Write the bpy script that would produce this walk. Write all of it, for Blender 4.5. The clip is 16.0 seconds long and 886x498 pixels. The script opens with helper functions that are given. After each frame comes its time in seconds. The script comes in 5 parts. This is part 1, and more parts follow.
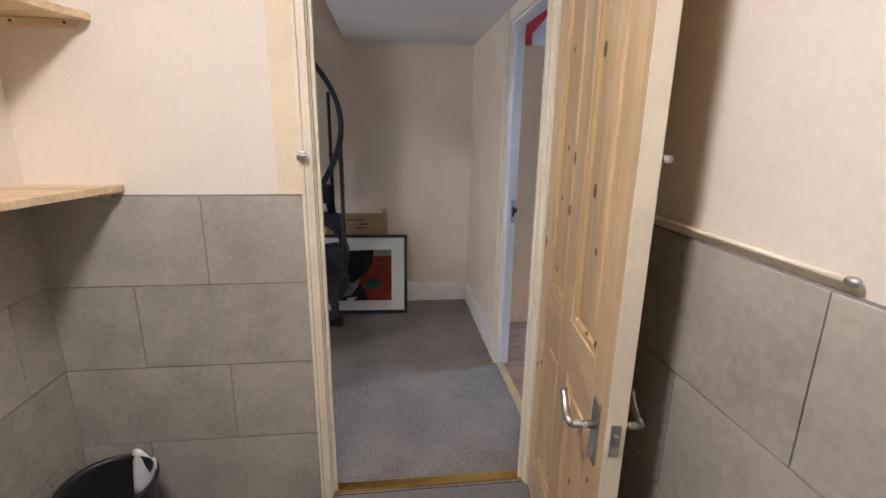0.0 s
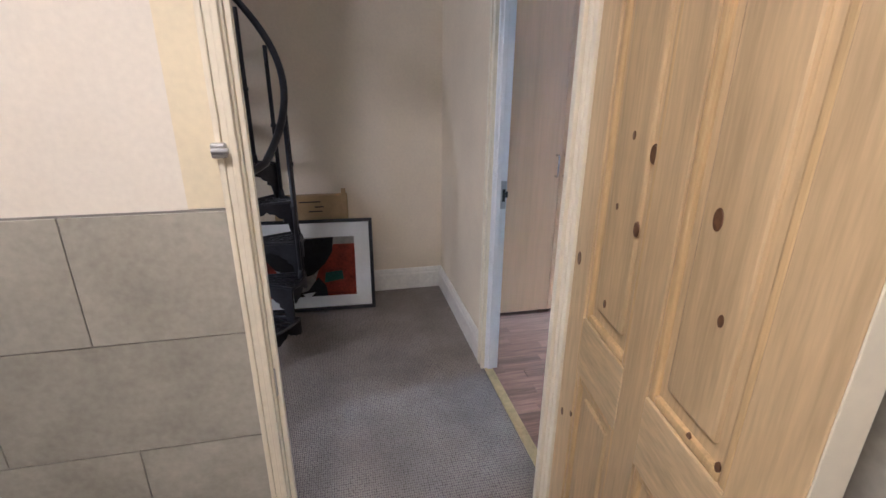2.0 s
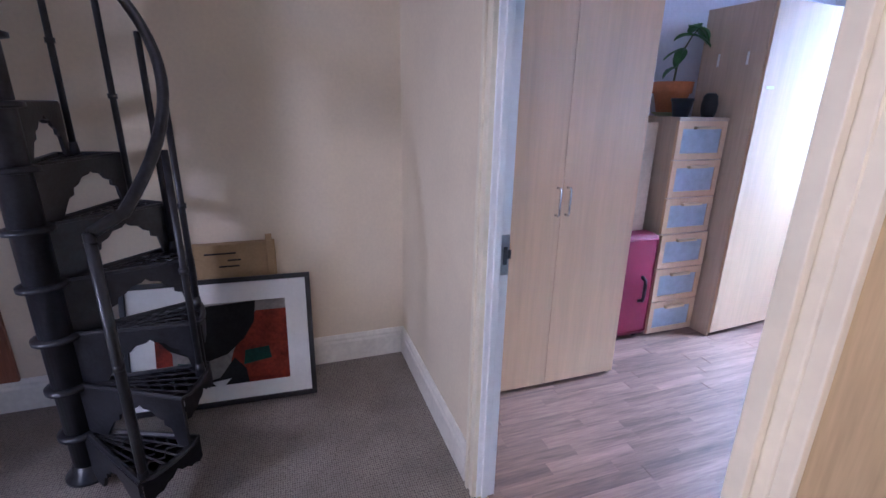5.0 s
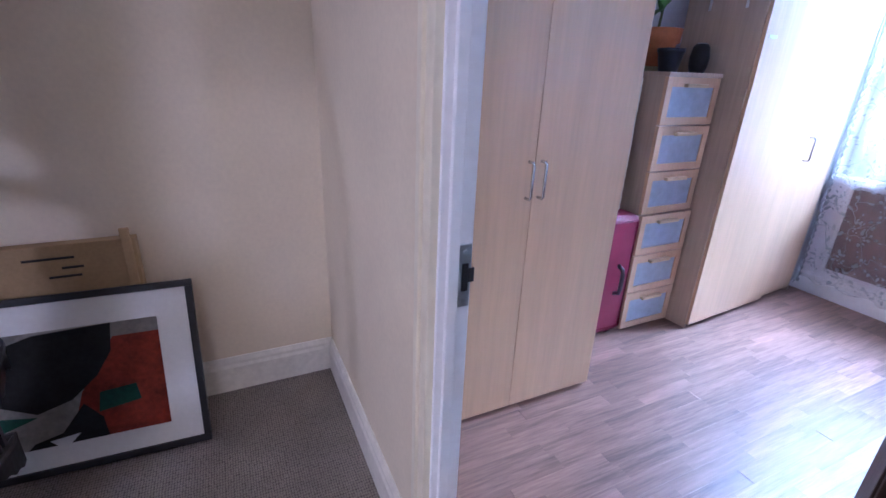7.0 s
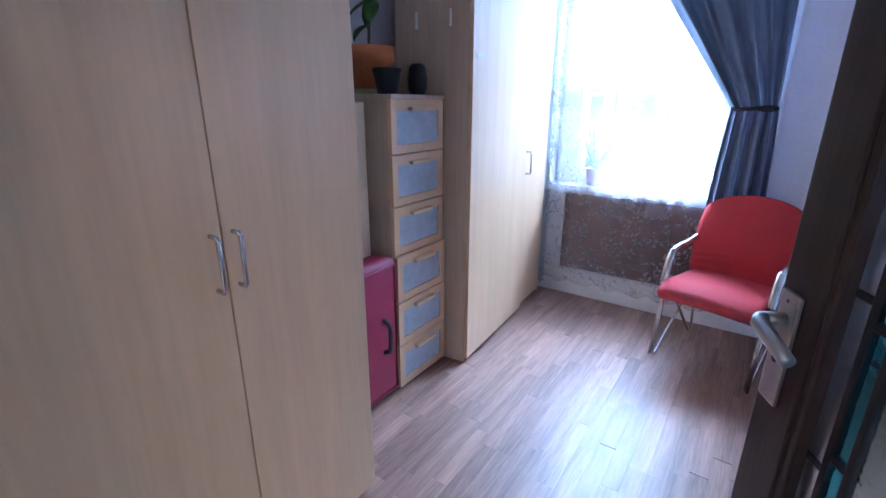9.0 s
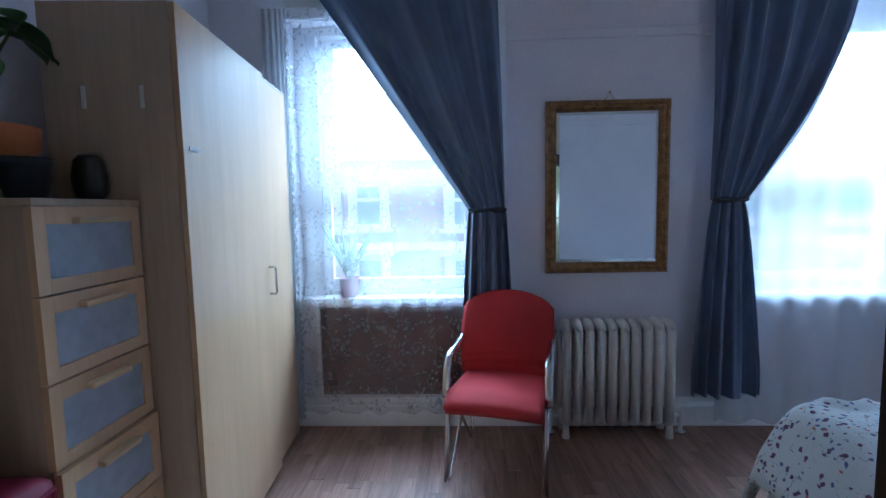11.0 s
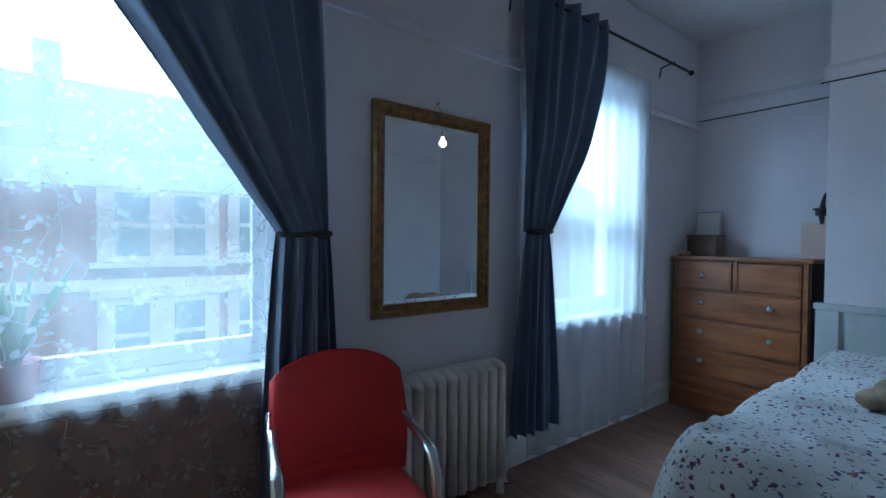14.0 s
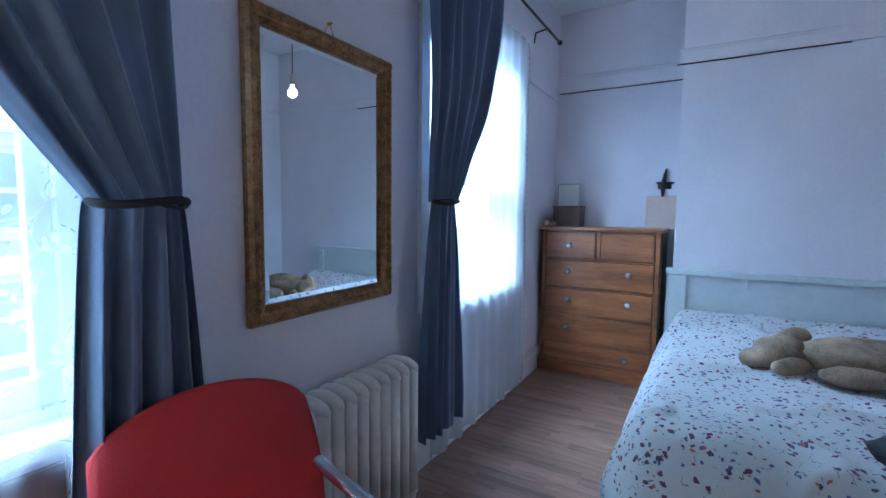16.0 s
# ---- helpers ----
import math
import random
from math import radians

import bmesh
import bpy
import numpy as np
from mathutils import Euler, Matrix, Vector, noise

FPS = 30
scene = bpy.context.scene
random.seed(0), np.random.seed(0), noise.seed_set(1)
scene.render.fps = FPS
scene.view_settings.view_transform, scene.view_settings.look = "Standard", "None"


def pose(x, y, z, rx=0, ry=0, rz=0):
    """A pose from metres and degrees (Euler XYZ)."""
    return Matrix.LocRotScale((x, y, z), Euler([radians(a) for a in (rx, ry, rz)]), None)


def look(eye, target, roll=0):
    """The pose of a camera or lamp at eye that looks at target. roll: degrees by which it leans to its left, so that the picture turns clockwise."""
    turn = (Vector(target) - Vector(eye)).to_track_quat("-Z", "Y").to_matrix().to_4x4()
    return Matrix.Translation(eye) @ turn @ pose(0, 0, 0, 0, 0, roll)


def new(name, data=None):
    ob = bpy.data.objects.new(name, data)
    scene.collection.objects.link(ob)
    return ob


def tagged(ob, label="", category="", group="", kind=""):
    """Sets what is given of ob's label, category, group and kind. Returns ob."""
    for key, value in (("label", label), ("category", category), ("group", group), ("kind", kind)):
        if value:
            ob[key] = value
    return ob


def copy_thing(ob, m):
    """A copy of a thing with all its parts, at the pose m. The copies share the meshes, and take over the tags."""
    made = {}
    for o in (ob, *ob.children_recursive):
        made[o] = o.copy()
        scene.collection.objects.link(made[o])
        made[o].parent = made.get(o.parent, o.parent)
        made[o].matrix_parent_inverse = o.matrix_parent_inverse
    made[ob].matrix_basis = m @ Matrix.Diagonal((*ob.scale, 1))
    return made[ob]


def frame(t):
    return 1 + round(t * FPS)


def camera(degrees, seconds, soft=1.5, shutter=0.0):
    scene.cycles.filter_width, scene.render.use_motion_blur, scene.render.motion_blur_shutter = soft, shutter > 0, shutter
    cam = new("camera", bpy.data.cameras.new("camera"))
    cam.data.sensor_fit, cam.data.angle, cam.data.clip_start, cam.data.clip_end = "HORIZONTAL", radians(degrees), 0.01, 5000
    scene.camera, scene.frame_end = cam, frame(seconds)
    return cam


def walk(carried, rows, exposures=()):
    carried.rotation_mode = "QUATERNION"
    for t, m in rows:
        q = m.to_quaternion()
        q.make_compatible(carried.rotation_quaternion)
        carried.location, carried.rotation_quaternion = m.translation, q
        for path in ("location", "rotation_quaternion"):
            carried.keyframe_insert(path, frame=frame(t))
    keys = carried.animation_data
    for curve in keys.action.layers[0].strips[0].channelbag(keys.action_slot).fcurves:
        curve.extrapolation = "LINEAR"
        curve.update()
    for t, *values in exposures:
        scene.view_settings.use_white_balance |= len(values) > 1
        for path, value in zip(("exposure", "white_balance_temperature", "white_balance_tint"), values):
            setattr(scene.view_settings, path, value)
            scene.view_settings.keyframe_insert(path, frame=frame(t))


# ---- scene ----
cam = camera(88.4, 16.0)
PATH = [
    (0, (0.445, 0.524, 1.416), (0.676, 2.445, 0.909), 0.8),
    (0.5, (0.434, 0.694, 1.439), (0.729, 2.597, 0.898), 0.1),
    (1, (0.417, 0.823, 1.437), (0.757, 2.688, 0.797), 0.1),
    (1.5, (0.388, 0.917, 1.445), (0.78, 2.758, 0.767), 0.5),
    (2, (0.412, 1.031, 1.457), (0.819, 2.869, 0.781), 0.4),
    (2.5, (0.442, 1.162, 1.487), (0.867, 2.995, 0.807), 0.2),
    (3, (0.451, 1.264, 1.449), (0.892, 3.104, 0.801), 0.5),
    (3.5, (0.435, 1.422, 1.459), (0.909, 3.25, 0.802), 0.4),
    (4, (0.424, 1.507, 1.44), (0.934, 3.338, 0.818), 0.7),
    (4.5, (0.462, 1.645, 1.435), (1.03, 3.459, 0.833), 0.7),
    (6.8, (0.731, 2.305, 1.347), (1.511, 4.003, 0.635), 2.3),
    (7, (0.755, 2.33, 1.348), (1.567, 4.003, 0.612), 2.2),
    (7.5, (0.857, 2.42, 1.346), (1.822, 3.989, 0.568), 2.0),
    (8, (0.992, 2.512, 1.348), (2.144, 3.96, 0.589), 1.4),
    (8.5, (1.101, 2.584, 1.349), (2.486, 3.85, 0.657), 0.7),
    (9, (1.197, 2.648, 1.343), (2.758, 3.736, 0.728), 0.2),
    (9.5, (1.285, 2.716, 1.331), (3.015, 3.578, 0.819), -0.4),
    (10, (1.344, 2.761, 1.332), (3.206, 3.373, 0.933), -0.7),
    (10.2, (1.375, 2.759, 1.327), (3.274, 3.281, 0.98), -1.1),
    (12.5, (2.121, 3.357, 1.348), (3.978, 2.614, 1.347), 1.1),
    (13, (2.239, 3.399, 1.359), (4.024, 2.498, 1.371), 0.8),
    (13.5, (2.338, 3.405, 1.327), (4.025, 2.33, 1.331), 0.6),
    (14, (2.478, 3.385, 1.298), (4.063, 2.165, 1.258), 0.6),
    (14.5, (2.673, 3.352, 1.3), (4.137, 1.992, 1.227), 0.7),
    (15, (2.818, 3.332, 1.308), (4.179, 1.871, 1.192), 0.8),
    (15.5, (2.959, 3.307, 1.298), (4.177, 1.729, 1.151), 0.6),
    (16, (3.073, 3.284, 1.301), (4.082, 1.565, 1.138), 0.6),
]
walk(cam, [(t, look(eye, target, roll)) for t, eye, target, roll in PATH],
     exposures=[(0, 0.12, 5850, 20), (3, 0.2, 5550, 22), (4.5, 0.27, 5250, 29), (7, 0.22, 5150, 36), (8.5, 0.05, 5200, 30), (9.5, -0.45, 5250, 19), (10.2, -0.7, 5300, 14), (12.4, -1.9, 5750, 11), (13.5, -1.9, 5650, 4), (14.5, -1.75, 5600, 8), (15.5, -1.25, 5450, 11), (16, -0.88, 5400, 12)])

# ---- world and light ----
world = bpy.data.worlds.new("sky")
scene.world = world
world.use_nodes = True
wn = world.node_tree
sky = wn.nodes.new("ShaderNodeTexSky")
sky.sky_type = "NISHITA"
sky.sun_disc = False
sky.sun_elevation = radians(50)
sky.sun_rotation = radians(60)
sky.air_density = 1.0
sky.dust_density = 4.0
wn.links.new(sky.outputs[0], wn.nodes["Background"].inputs[0])
wn.nodes["Background"].inputs[1].default_value = 0.15


def lamp(name, kind, m, power, colour, **more):
    d = bpy.data.lights.new(name, kind)
    d.energy, d.color = power, colour
    if "size" in more:
        d.shape, d.size, d.size_y = "RECTANGLE", more["size"], more.get("size_y", more["size"])
    if "radius" in more:
        d.shadow_soft_size = more["radius"]
    if "angle" in more:
        d.angle = radians(more["angle"])
    ob = new(name, d)
    ob.matrix_world = m
    return ob


lamp("overcast_sun", "SUN", look((-8, 4, 12), (4, 2, 0)), 5.0, (1.0, 0.96, 0.9), angle=10)
SKYLIGHT = (0.54, 0.76, 1.0)
lamp("window_skylight", "AREA", look((5.5, 3.25, 2.95), (2.9, 3.0, 1.25)), 580, SKYLIGHT, size=1.5, size_y=1.1)
lamp("window_skylight", "AREA", look((5.5, 0.75, 2.95), (2.9, 1.2, 1.35)), 330, SKYLIGHT, size=1.5, size_y=1.1)
# fill added below the closed stairwell ceiling, its source is unseen
lamp("stairwell_fill", "AREA", look((-0.35, 3.5, 4.2), (-0.35, 3.5, 0)), 6, (0.9, 0.92, 1.0), size=0.7)
lamp("side_room_daylight", "AREA", look((-1.85, 2.48, 1.30), (0.3, 4.1, 0.8)), 17, (0.97, 0.95, 0.98), size=0.22, size_y=0.42)
lamp("bathroom_lamp", "AREA", look((0.05, 0.9, 2.36), (0.05, 0.91, 0)), 27, (1.0, 0.92, 0.80), size=0.25)
# added fill under the hall ceiling, no known bulb hangs there
lamp("hall_fill", "POINT", pose(0.55, 2.7, 1.93), 0.35, (1.0, 0.90, 0.78), radius=0.05)
lamp("pendant_bulb", "POINT", pose(2.566, 0.68, 2.235), 5, (1.0, 0.86, 0.68), radius=0.035)


# ---- materials ----
def nd(nt, kind, **ins):
    n = nt.nodes.new(kind)
    for k, v in ins.items():
        n.inputs[k].default_value = v
    return n


def mat(name, col, rough=0.6, var=0.12, scale=6.0, grain=90.0, bump=0.15, metal=0.0, stretch=(1, 1, 1), rand=0.0, spec=0.5):
    """A surface with stains (scale), grain and relief; rand varies pieces."""
    m = bpy.data.materials.new(name)
    m.use_nodes = True
    nt = m.node_tree
    b = nt.nodes["Principled BSDF"]
    b.inputs["Roughness"].default_value = rough
    b.inputs["Metallic"].default_value = metal
    b.inputs["Specular IOR Level"].default_value = spec
    co = nd(nt, "ShaderNodeTexCoord")
    mp = nd(nt, "ShaderNodeMapping", Scale=stretch)
    nt.links.new(co.outputs["Object"], mp.inputs[0])
    add = nd(nt, "ShaderNodeVectorMath")
    info = nd(nt, "ShaderNodeObjectInfo")
    mul = nd(nt, "ShaderNodeMath")
    mul.operation = "MULTIPLY"
    mul.inputs[1].default_value = 37.0 if rand else 0.0
    nt.links.new(info.outputs["Random"], mul.inputs[0])
    nt.links.new(mp.outputs[0], add.inputs[0])
    nt.links.new(mul.outputs[0], add.inputs[1])
    big = nd(nt, "ShaderNodeTexNoise", Scale=scale, Detail=5.0, Roughness=0.6)
    fine = nd(nt, "ShaderNodeTexNoise", Scale=grain, Detail=3.0)
    nt.links.new(add.outputs[0], big.inputs["Vector"])
    nt.links.new(add.outputs[0], fine.inputs["Vector"])
    s = nd(nt, "ShaderNodeMath")
    nt.links.new(big.outputs[0], s.inputs[0])
    half = nd(nt, "ShaderNodeMath")
    half.operation = "MULTIPLY_ADD"
    half.inputs[1].default_value, half.inputs[2].default_value = 0.5, -0.25
    nt.links.new(fine.outputs[0], half.inputs[0])
    nt.links.new(half.outputs[0], s.inputs[1])
    ramp = nd(nt, "ShaderNodeValToRGB")
    lo = [c * (1 - var * 1.6) for c in col]
    hi = [min(1, c * (1 + var)) for c in col]
    ramp.color_ramp.elements[0].position, ramp.color_ramp.elements[1].position = 0.28, 0.72
    ramp.color_ramp.elements[0].color, ramp.color_ramp.elements[1].color = (*lo, 1), (*hi, 1)
    nt.links.new(s.outputs[0], ramp.inputs[0])
    out = ramp.outputs[0]
    if rand:
        hsv = nd(nt, "ShaderNodeHueSaturation")
        r = nd(nt, "ShaderNodeMapRange")
        r.inputs["To Min"].default_value, r.inputs["To Max"].default_value = 1 - rand, 1 + rand
        nt.links.new(info.outputs["Random"], r.inputs[0])
        nt.links.new(r.outputs[0], hsv.inputs["Value"])
        nt.links.new(out, hsv.inputs["Color"])
        out = hsv.outputs[0]
    nt.links.new(out, b.inputs["Base Color"])
    if bump:
        bp = nd(nt, "ShaderNodeBump", Strength=bump, Distance=0.002)
        nt.links.new(fine.outputs[0], bp.inputs["Height"])
        nt.links.new(bp.outputs[0], b.inputs["Normal"])
    return m


def base_of(m):
    nt = m.node_tree
    b = nt.nodes["Principled BSDF"]
    return nt, b, b.inputs["Base Color"].links[0].from_socket


def mixed(m, fac, colour):
    """Lays colour over the surface where fac is 1."""
    nt, b, old = base_of(m)
    mx = nd(nt, "ShaderNodeMix")
    mx.data_type = "RGBA"
    nt.links.new(fac, mx.inputs[0])
    nt.links.new(old, mx.inputs[6])
    mx.inputs[7].default_value = (*colour, 1)
    nt.links.new(mx.outputs[2], b.inputs["Base Color"])
    return m


def thresh(nt, socket, lo, hi):
    r = nd(nt, "ShaderNodeMapRange")
    r.inputs["From Min"].default_value, r.inputs["From Max"].default_value = lo, hi
    nt.links.new(socket, r.inputs[0])
    return r.outputs[0]


def coords(nt, stretch, which="Object"):
    co = nd(nt, "ShaderNodeTexCoord")
    mp = nd(nt, "ShaderNodeMapping", Scale=stretch)
    nt.links.new(co.outputs[which], mp.inputs[0])
    return mp.outputs[0]


PLASTER = mat("cream_plaster", (0.80, 0.74, 0.64), 0.75, 0.05, 1.6, 70, 0.12)
CREAM_PATCH = mat("yellowed_paint", (0.80, 0.70, 0.50), 0.6, 0.06, 3, 60, 0.1)
HALLPAINT = mat("scuffed_cream_paint", (0.78, 0.68, 0.53), 0.7, 0.05, 2.2, 60, 0.15)
LILAC = mat("pale_lilac_white_paint", (0.80, 0.77, 0.83), 0.75, 0.05, 1.5, 60, 0.12)
CEIL = mat("ceiling_paint", (0.80, 0.79, 0.81), 0.8, 0.05, 1.5, 50, 0.12)
GLOSS = mat("white_gloss_paint", (0.80, 0.77, 0.70), 0.35, 0.08, 5, 40, 0.08)
GLOSS_COOL = mat("cool_white_gloss_paint", (0.80, 0.80, 0.82), 0.35, 0.035, 5, 40, 0.08)
CREAMGLOSS = mat("cream_gloss_paint", (0.80, 0.73, 0.58), 0.38, 0.05, 6, 45, 0.15)
TILE = mat("grey_concrete_tile", (0.40, 0.375, 0.315), 0.42, 0.15, 4.5, 55, 0.10, rand=0.05)
GROUT = mat("grey_grout", (0.24, 0.23, 0.21), 0.9, 0.1, 8, 90, 0.3)
BATHFLOOR = mat("grey_vinyl", (0.20, 0.19, 0.18), 0.5, 0.12, 5, 60, 0.1)
PINE = mat("varnished_knotty_pine", (0.60, 0.44, 0.25), 0.34, 0.16, 2.2, 16, 0.10, stretch=(9, 9, 0.7))
PINE_H = mat("varnished_pine_rail", (0.64, 0.48, 0.28), 0.34, 0.20, 2.2, 16, 0.10, stretch=(9, 0.7, 9))
MOULD = mat("orange_pine_moulding", (0.64, 0.45, 0.23), 0.3, 0.16, 2.2, 16, 0.1, stretch=(8, 8, 0.6))
KNOT = mat("dark_pine_knot", (0.14, 0.065, 0.03), 0.4, 0.3, 40, 120, 0.1)
RAWPINE = mat("raw_pine_board", (0.72, 0.55, 0.34), 0.6, 0.18, 2, 14, 0.12, stretch=(1, 9, 9))
BIRCH = mat("birch_veneer", (0.69, 0.45, 0.27), 0.36, 0.06, 1.6, 10, 0.05, stretch=(7, 7, 0.45), rand=0.03)
BIRCHSIDE = mat("birch_foil_side", (0.54, 0.40, 0.29), 0.42, 0.10, 1.6, 10, 0.05, stretch=(7, 7, 0.45))
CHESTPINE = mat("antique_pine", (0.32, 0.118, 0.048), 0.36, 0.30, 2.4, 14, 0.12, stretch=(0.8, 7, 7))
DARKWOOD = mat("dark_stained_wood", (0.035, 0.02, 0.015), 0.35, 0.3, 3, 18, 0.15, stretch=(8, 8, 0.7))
REDBROWN = mat("red_brown_wood", (0.30, 0.12, 0.07), 0.45, 0.2, 3, 18, 0.12, stretch=(8, 8, 0.7))
IRON = mat("black_painted_cast_iron", (0.020, 0.021, 0.026), 0.34, 0.35, 9, 70, 0.5)
CHROME = mat("brushed_chrome", (0.62, 0.62, 0.64), 0.24, 0.05, 8, 60, 0.03, metal=1.0)
SATIN = mat("satin_nickel", (0.50, 0.50, 0.50), 0.36, 0.06, 8, 60, 0.03, metal=1.0)
BRASS = mat("polished_brass", (0.72, 0.50, 0.16), 0.22, 0.12, 12, 60, 0.05, metal=1.0)
GOLD = mat("antique_gilt", (0.30, 0.155, 0.058), 0.42, 0.35, 30, 120, 0.35, metal=0.55)
GILTDARK = mat("dark_gilt_edge", (0.16, 0.08, 0.03), 0.5, 0.3, 20, 90, 0.3)
RED = mat("red_fabric", (0.43, 0.020, 0.024), 0.8, 0.10, 5, 240, 0.4)
REDCASE = mat("crimson_suitcase_fabric", (0.25, 0.010, 0.040), 0.55, 0.14, 5, 200, 0.3)
BLACK = mat("black_plastic", (0.015, 0.015, 0.018), 0.4, 0.2, 8, 80, 0.1)
BLUEPOT = mat("dark_blue_glaze", (0.02, 0.03, 0.05), 0.3, 0.2, 6, 60, 0.1)
TERRA = mat("terracotta", (0.52, 0.17, 0.06), 0.8, 0.14, 8, 70, 0.3)
SAUCER = mat("pale_green_saucer", (0.42, 0.42, 0.24), 0.5, 0.1, 8, 60, 0.1)
LEAF = mat("green_leaf", (0.05, 0.15, 0.035), 0.4, 0.3, 12, 80, 0.2, rand=0.2)
STEM = mat("green_brown_stem", (0.11, 0.12, 0.05), 0.6, 0.2, 20, 90, 0.2)
SOIL = mat("soil", (0.05, 0.035, 0.025), 0.95, 0.3, 20, 90, 0.8)
RADP = mat("cream_radiator_enamel", (0.74, 0.71, 0.68), 0.34, 0.06, 5, 40, 0.08)
HEADB = mat("pale_grey_painted_wood", (0.62, 0.66, 0.68), 0.45, 0.06, 3, 30, 0.08)
CARD = mat("brown_cardboard", (0.42, 0.29, 0.15), 0.85, 0.1, 4, 90, 0.2)
DBOX = mat("dark_brown_box", (0.12, 0.06, 0.04), 0.5, 0.2, 6, 60, 0.1)
BUFF = mat("buff_board", (0.62, 0.47, 0.33), 0.7, 0.1, 4, 50, 0.1)
PAPER = mat("pink_paper", (0.72, 0.55, 0.48), 0.8, 0.05, 4, 60, 0.1)
WHITE = mat("white_card", (0.82, 0.82, 0.80), 0.6, 0.04, 5, 60, 0.05)
TEDDY = mat("buff_plush", (0.36, 0.26, 0.18), 0.95, 0.3, 16, 160, 1.0)
BRICK = mat("red_brick_wall", (0.42, 0.20, 0.17), 0.9, 0.25, 1.2, 12, 0.4)
SLATE = mat("slate_roof", (0.16, 0.17, 0.19), 0.7, 0.2, 2, 14, 0.3)
STONE = mat("painted_stone", (0.84, 0.83, 0.80), 0.8, 0.1, 2, 20, 0.2)
ROAD = mat("asphalt", (0.05, 0.05, 0.05), 0.9, 0.2, 1, 30, 0.5)
PLANK = mat("oak_laminate", (0.32, 0.185, 0.135), 0.36, 0.30, 2.0, 14, 0.06, stretch=(0.7, 9, 9), rand=0.20)
STRIP = mat("brass_floor_strip", (0.66, 0.52, 0.28), 0.4, 0.15, 10, 60, 0.1, metal=0.6)
REDFLAG = mat("red_print", (0.50, 0.02, 0.03), 0.7, 0.1, 5, 90, 0.1)
ART1 = mat("art_orange_red", (0.42, 0.06, 0.03), 0.6, 0.35, 9, 60, 0.1)
ART2 = mat("art_black", (0.02, 0.02, 0.022), 0.5, 0.4, 9, 60, 0.1)
ART3 = mat("art_green", (0.02, 0.14, 0.10), 0.6, 0.2, 9, 60, 0.1)
ART4 = mat("art_grey", (0.45, 0.42, 0.38), 0.6, 0.2, 9, 60, 0.1)
CABLE = mat("black_cord", (0.02, 0.02, 0.022), 0.6, 0.1, 8, 60, 0.1)

# carpet: ribbed loops
CARPET = mat("grey_brown_loop_carpet", (0.32, 0.275, 0.24), 0.95, 0.2, 3, 160, 0.3)
nt, b, old = base_of(CARPET)
w1 = nd(nt, "ShaderNodeTexVoronoi", Scale=115.0, Randomness=0.25)
nt.links.new(coords(nt, (1.0, 0.75, 1.0)), w1.inputs["Vector"])
bp = nd(nt, "ShaderNodeBump", Strength=1.0, Distance=0.006)
bp.invert = True
nt.links.new(w1.outputs["Distance"], bp.inputs["Height"])
nt.links.new(bp.outputs[0], b.inputs["Normal"])
mixed(CARPET, thresh(nt, w1.outputs["Distance"], 0.38, 0.70), (0.09, 0.078, 0.07))

# curtain cloth
CURTAIN = mat("slate_blue_curtain", (0.110, 0.158, 0.265), 0.48, 0.12, 4, 260, 0.25)
CURTAIN.node_tree.nodes["Principled BSDF"].inputs["Sheen Weight"].default_value = 0.3

# bed linen with small flowers
DUVET = mat("white_floral_cotton", (0.57, 0.58, 0.60), 0.85, 0.05, 3, 120, 0.3)
nt, b, old = base_of(DUVET)
wob = nd(nt, "ShaderNodeTexNoise", Scale=42.0, Detail=3.0)
va = nd(nt, "ShaderNodeVectorMath")
va.operation = "MULTIPLY_ADD"
va.inputs[1].default_value = (0.030, 0.030, 0.030)
nt.links.new(wob.outputs["Color"], va.inputs[0])
nt.links.new(coords(nt, (1, 1, 1)), va.inputs[2])
for sc, lo, hi, tint in ((27.0, 0.25, 0.22, (0.13, 0.05, 0.12)), (31.0, 0.21, 0.18, (0.10, 0.12, 0.30)), (22.0, 0.15, 0.13, (0.42, 0.12, 0.09))):
    v = nd(nt, "ShaderNodeTexVoronoi", Scale=sc, Randomness=1.0)
    nt.links.new(va.outputs[0], v.inputs["Vector"])
    mixed(DUVET, thresh(nt, v.outputs["Distance"], lo, hi), tint)
v = nd(nt, "ShaderNodeTexVoronoi", Scale=20.0, Randomness=1.0)
v.feature = "DISTANCE_TO_EDGE"
nt.links.new(va.outputs[0], v.inputs["Vector"])
gap = nd(nt, "ShaderNodeTexNoise", Scale=26.0)
nt.links.new(va.outputs[0], gap.inputs["Vector"])
g = nd(nt, "ShaderNodeMath")
g.operation = "MULTIPLY"
nt.links.new(thresh(nt, v.outputs["Distance"], 0.020, 0.008), g.inputs[0])
nt.links.new(thresh(nt, gap.outputs[0], 0.54, 0.58), g.inputs[1])
mixed(DUVET, g.outputs[0], (0.10, 0.13, 0.20))

# stone-speckled board under the window
SPECK = mat("brown_floral_board", (0.17, 0.095, 0.08), 0.6, 0.3, 14, 90, 0.2)


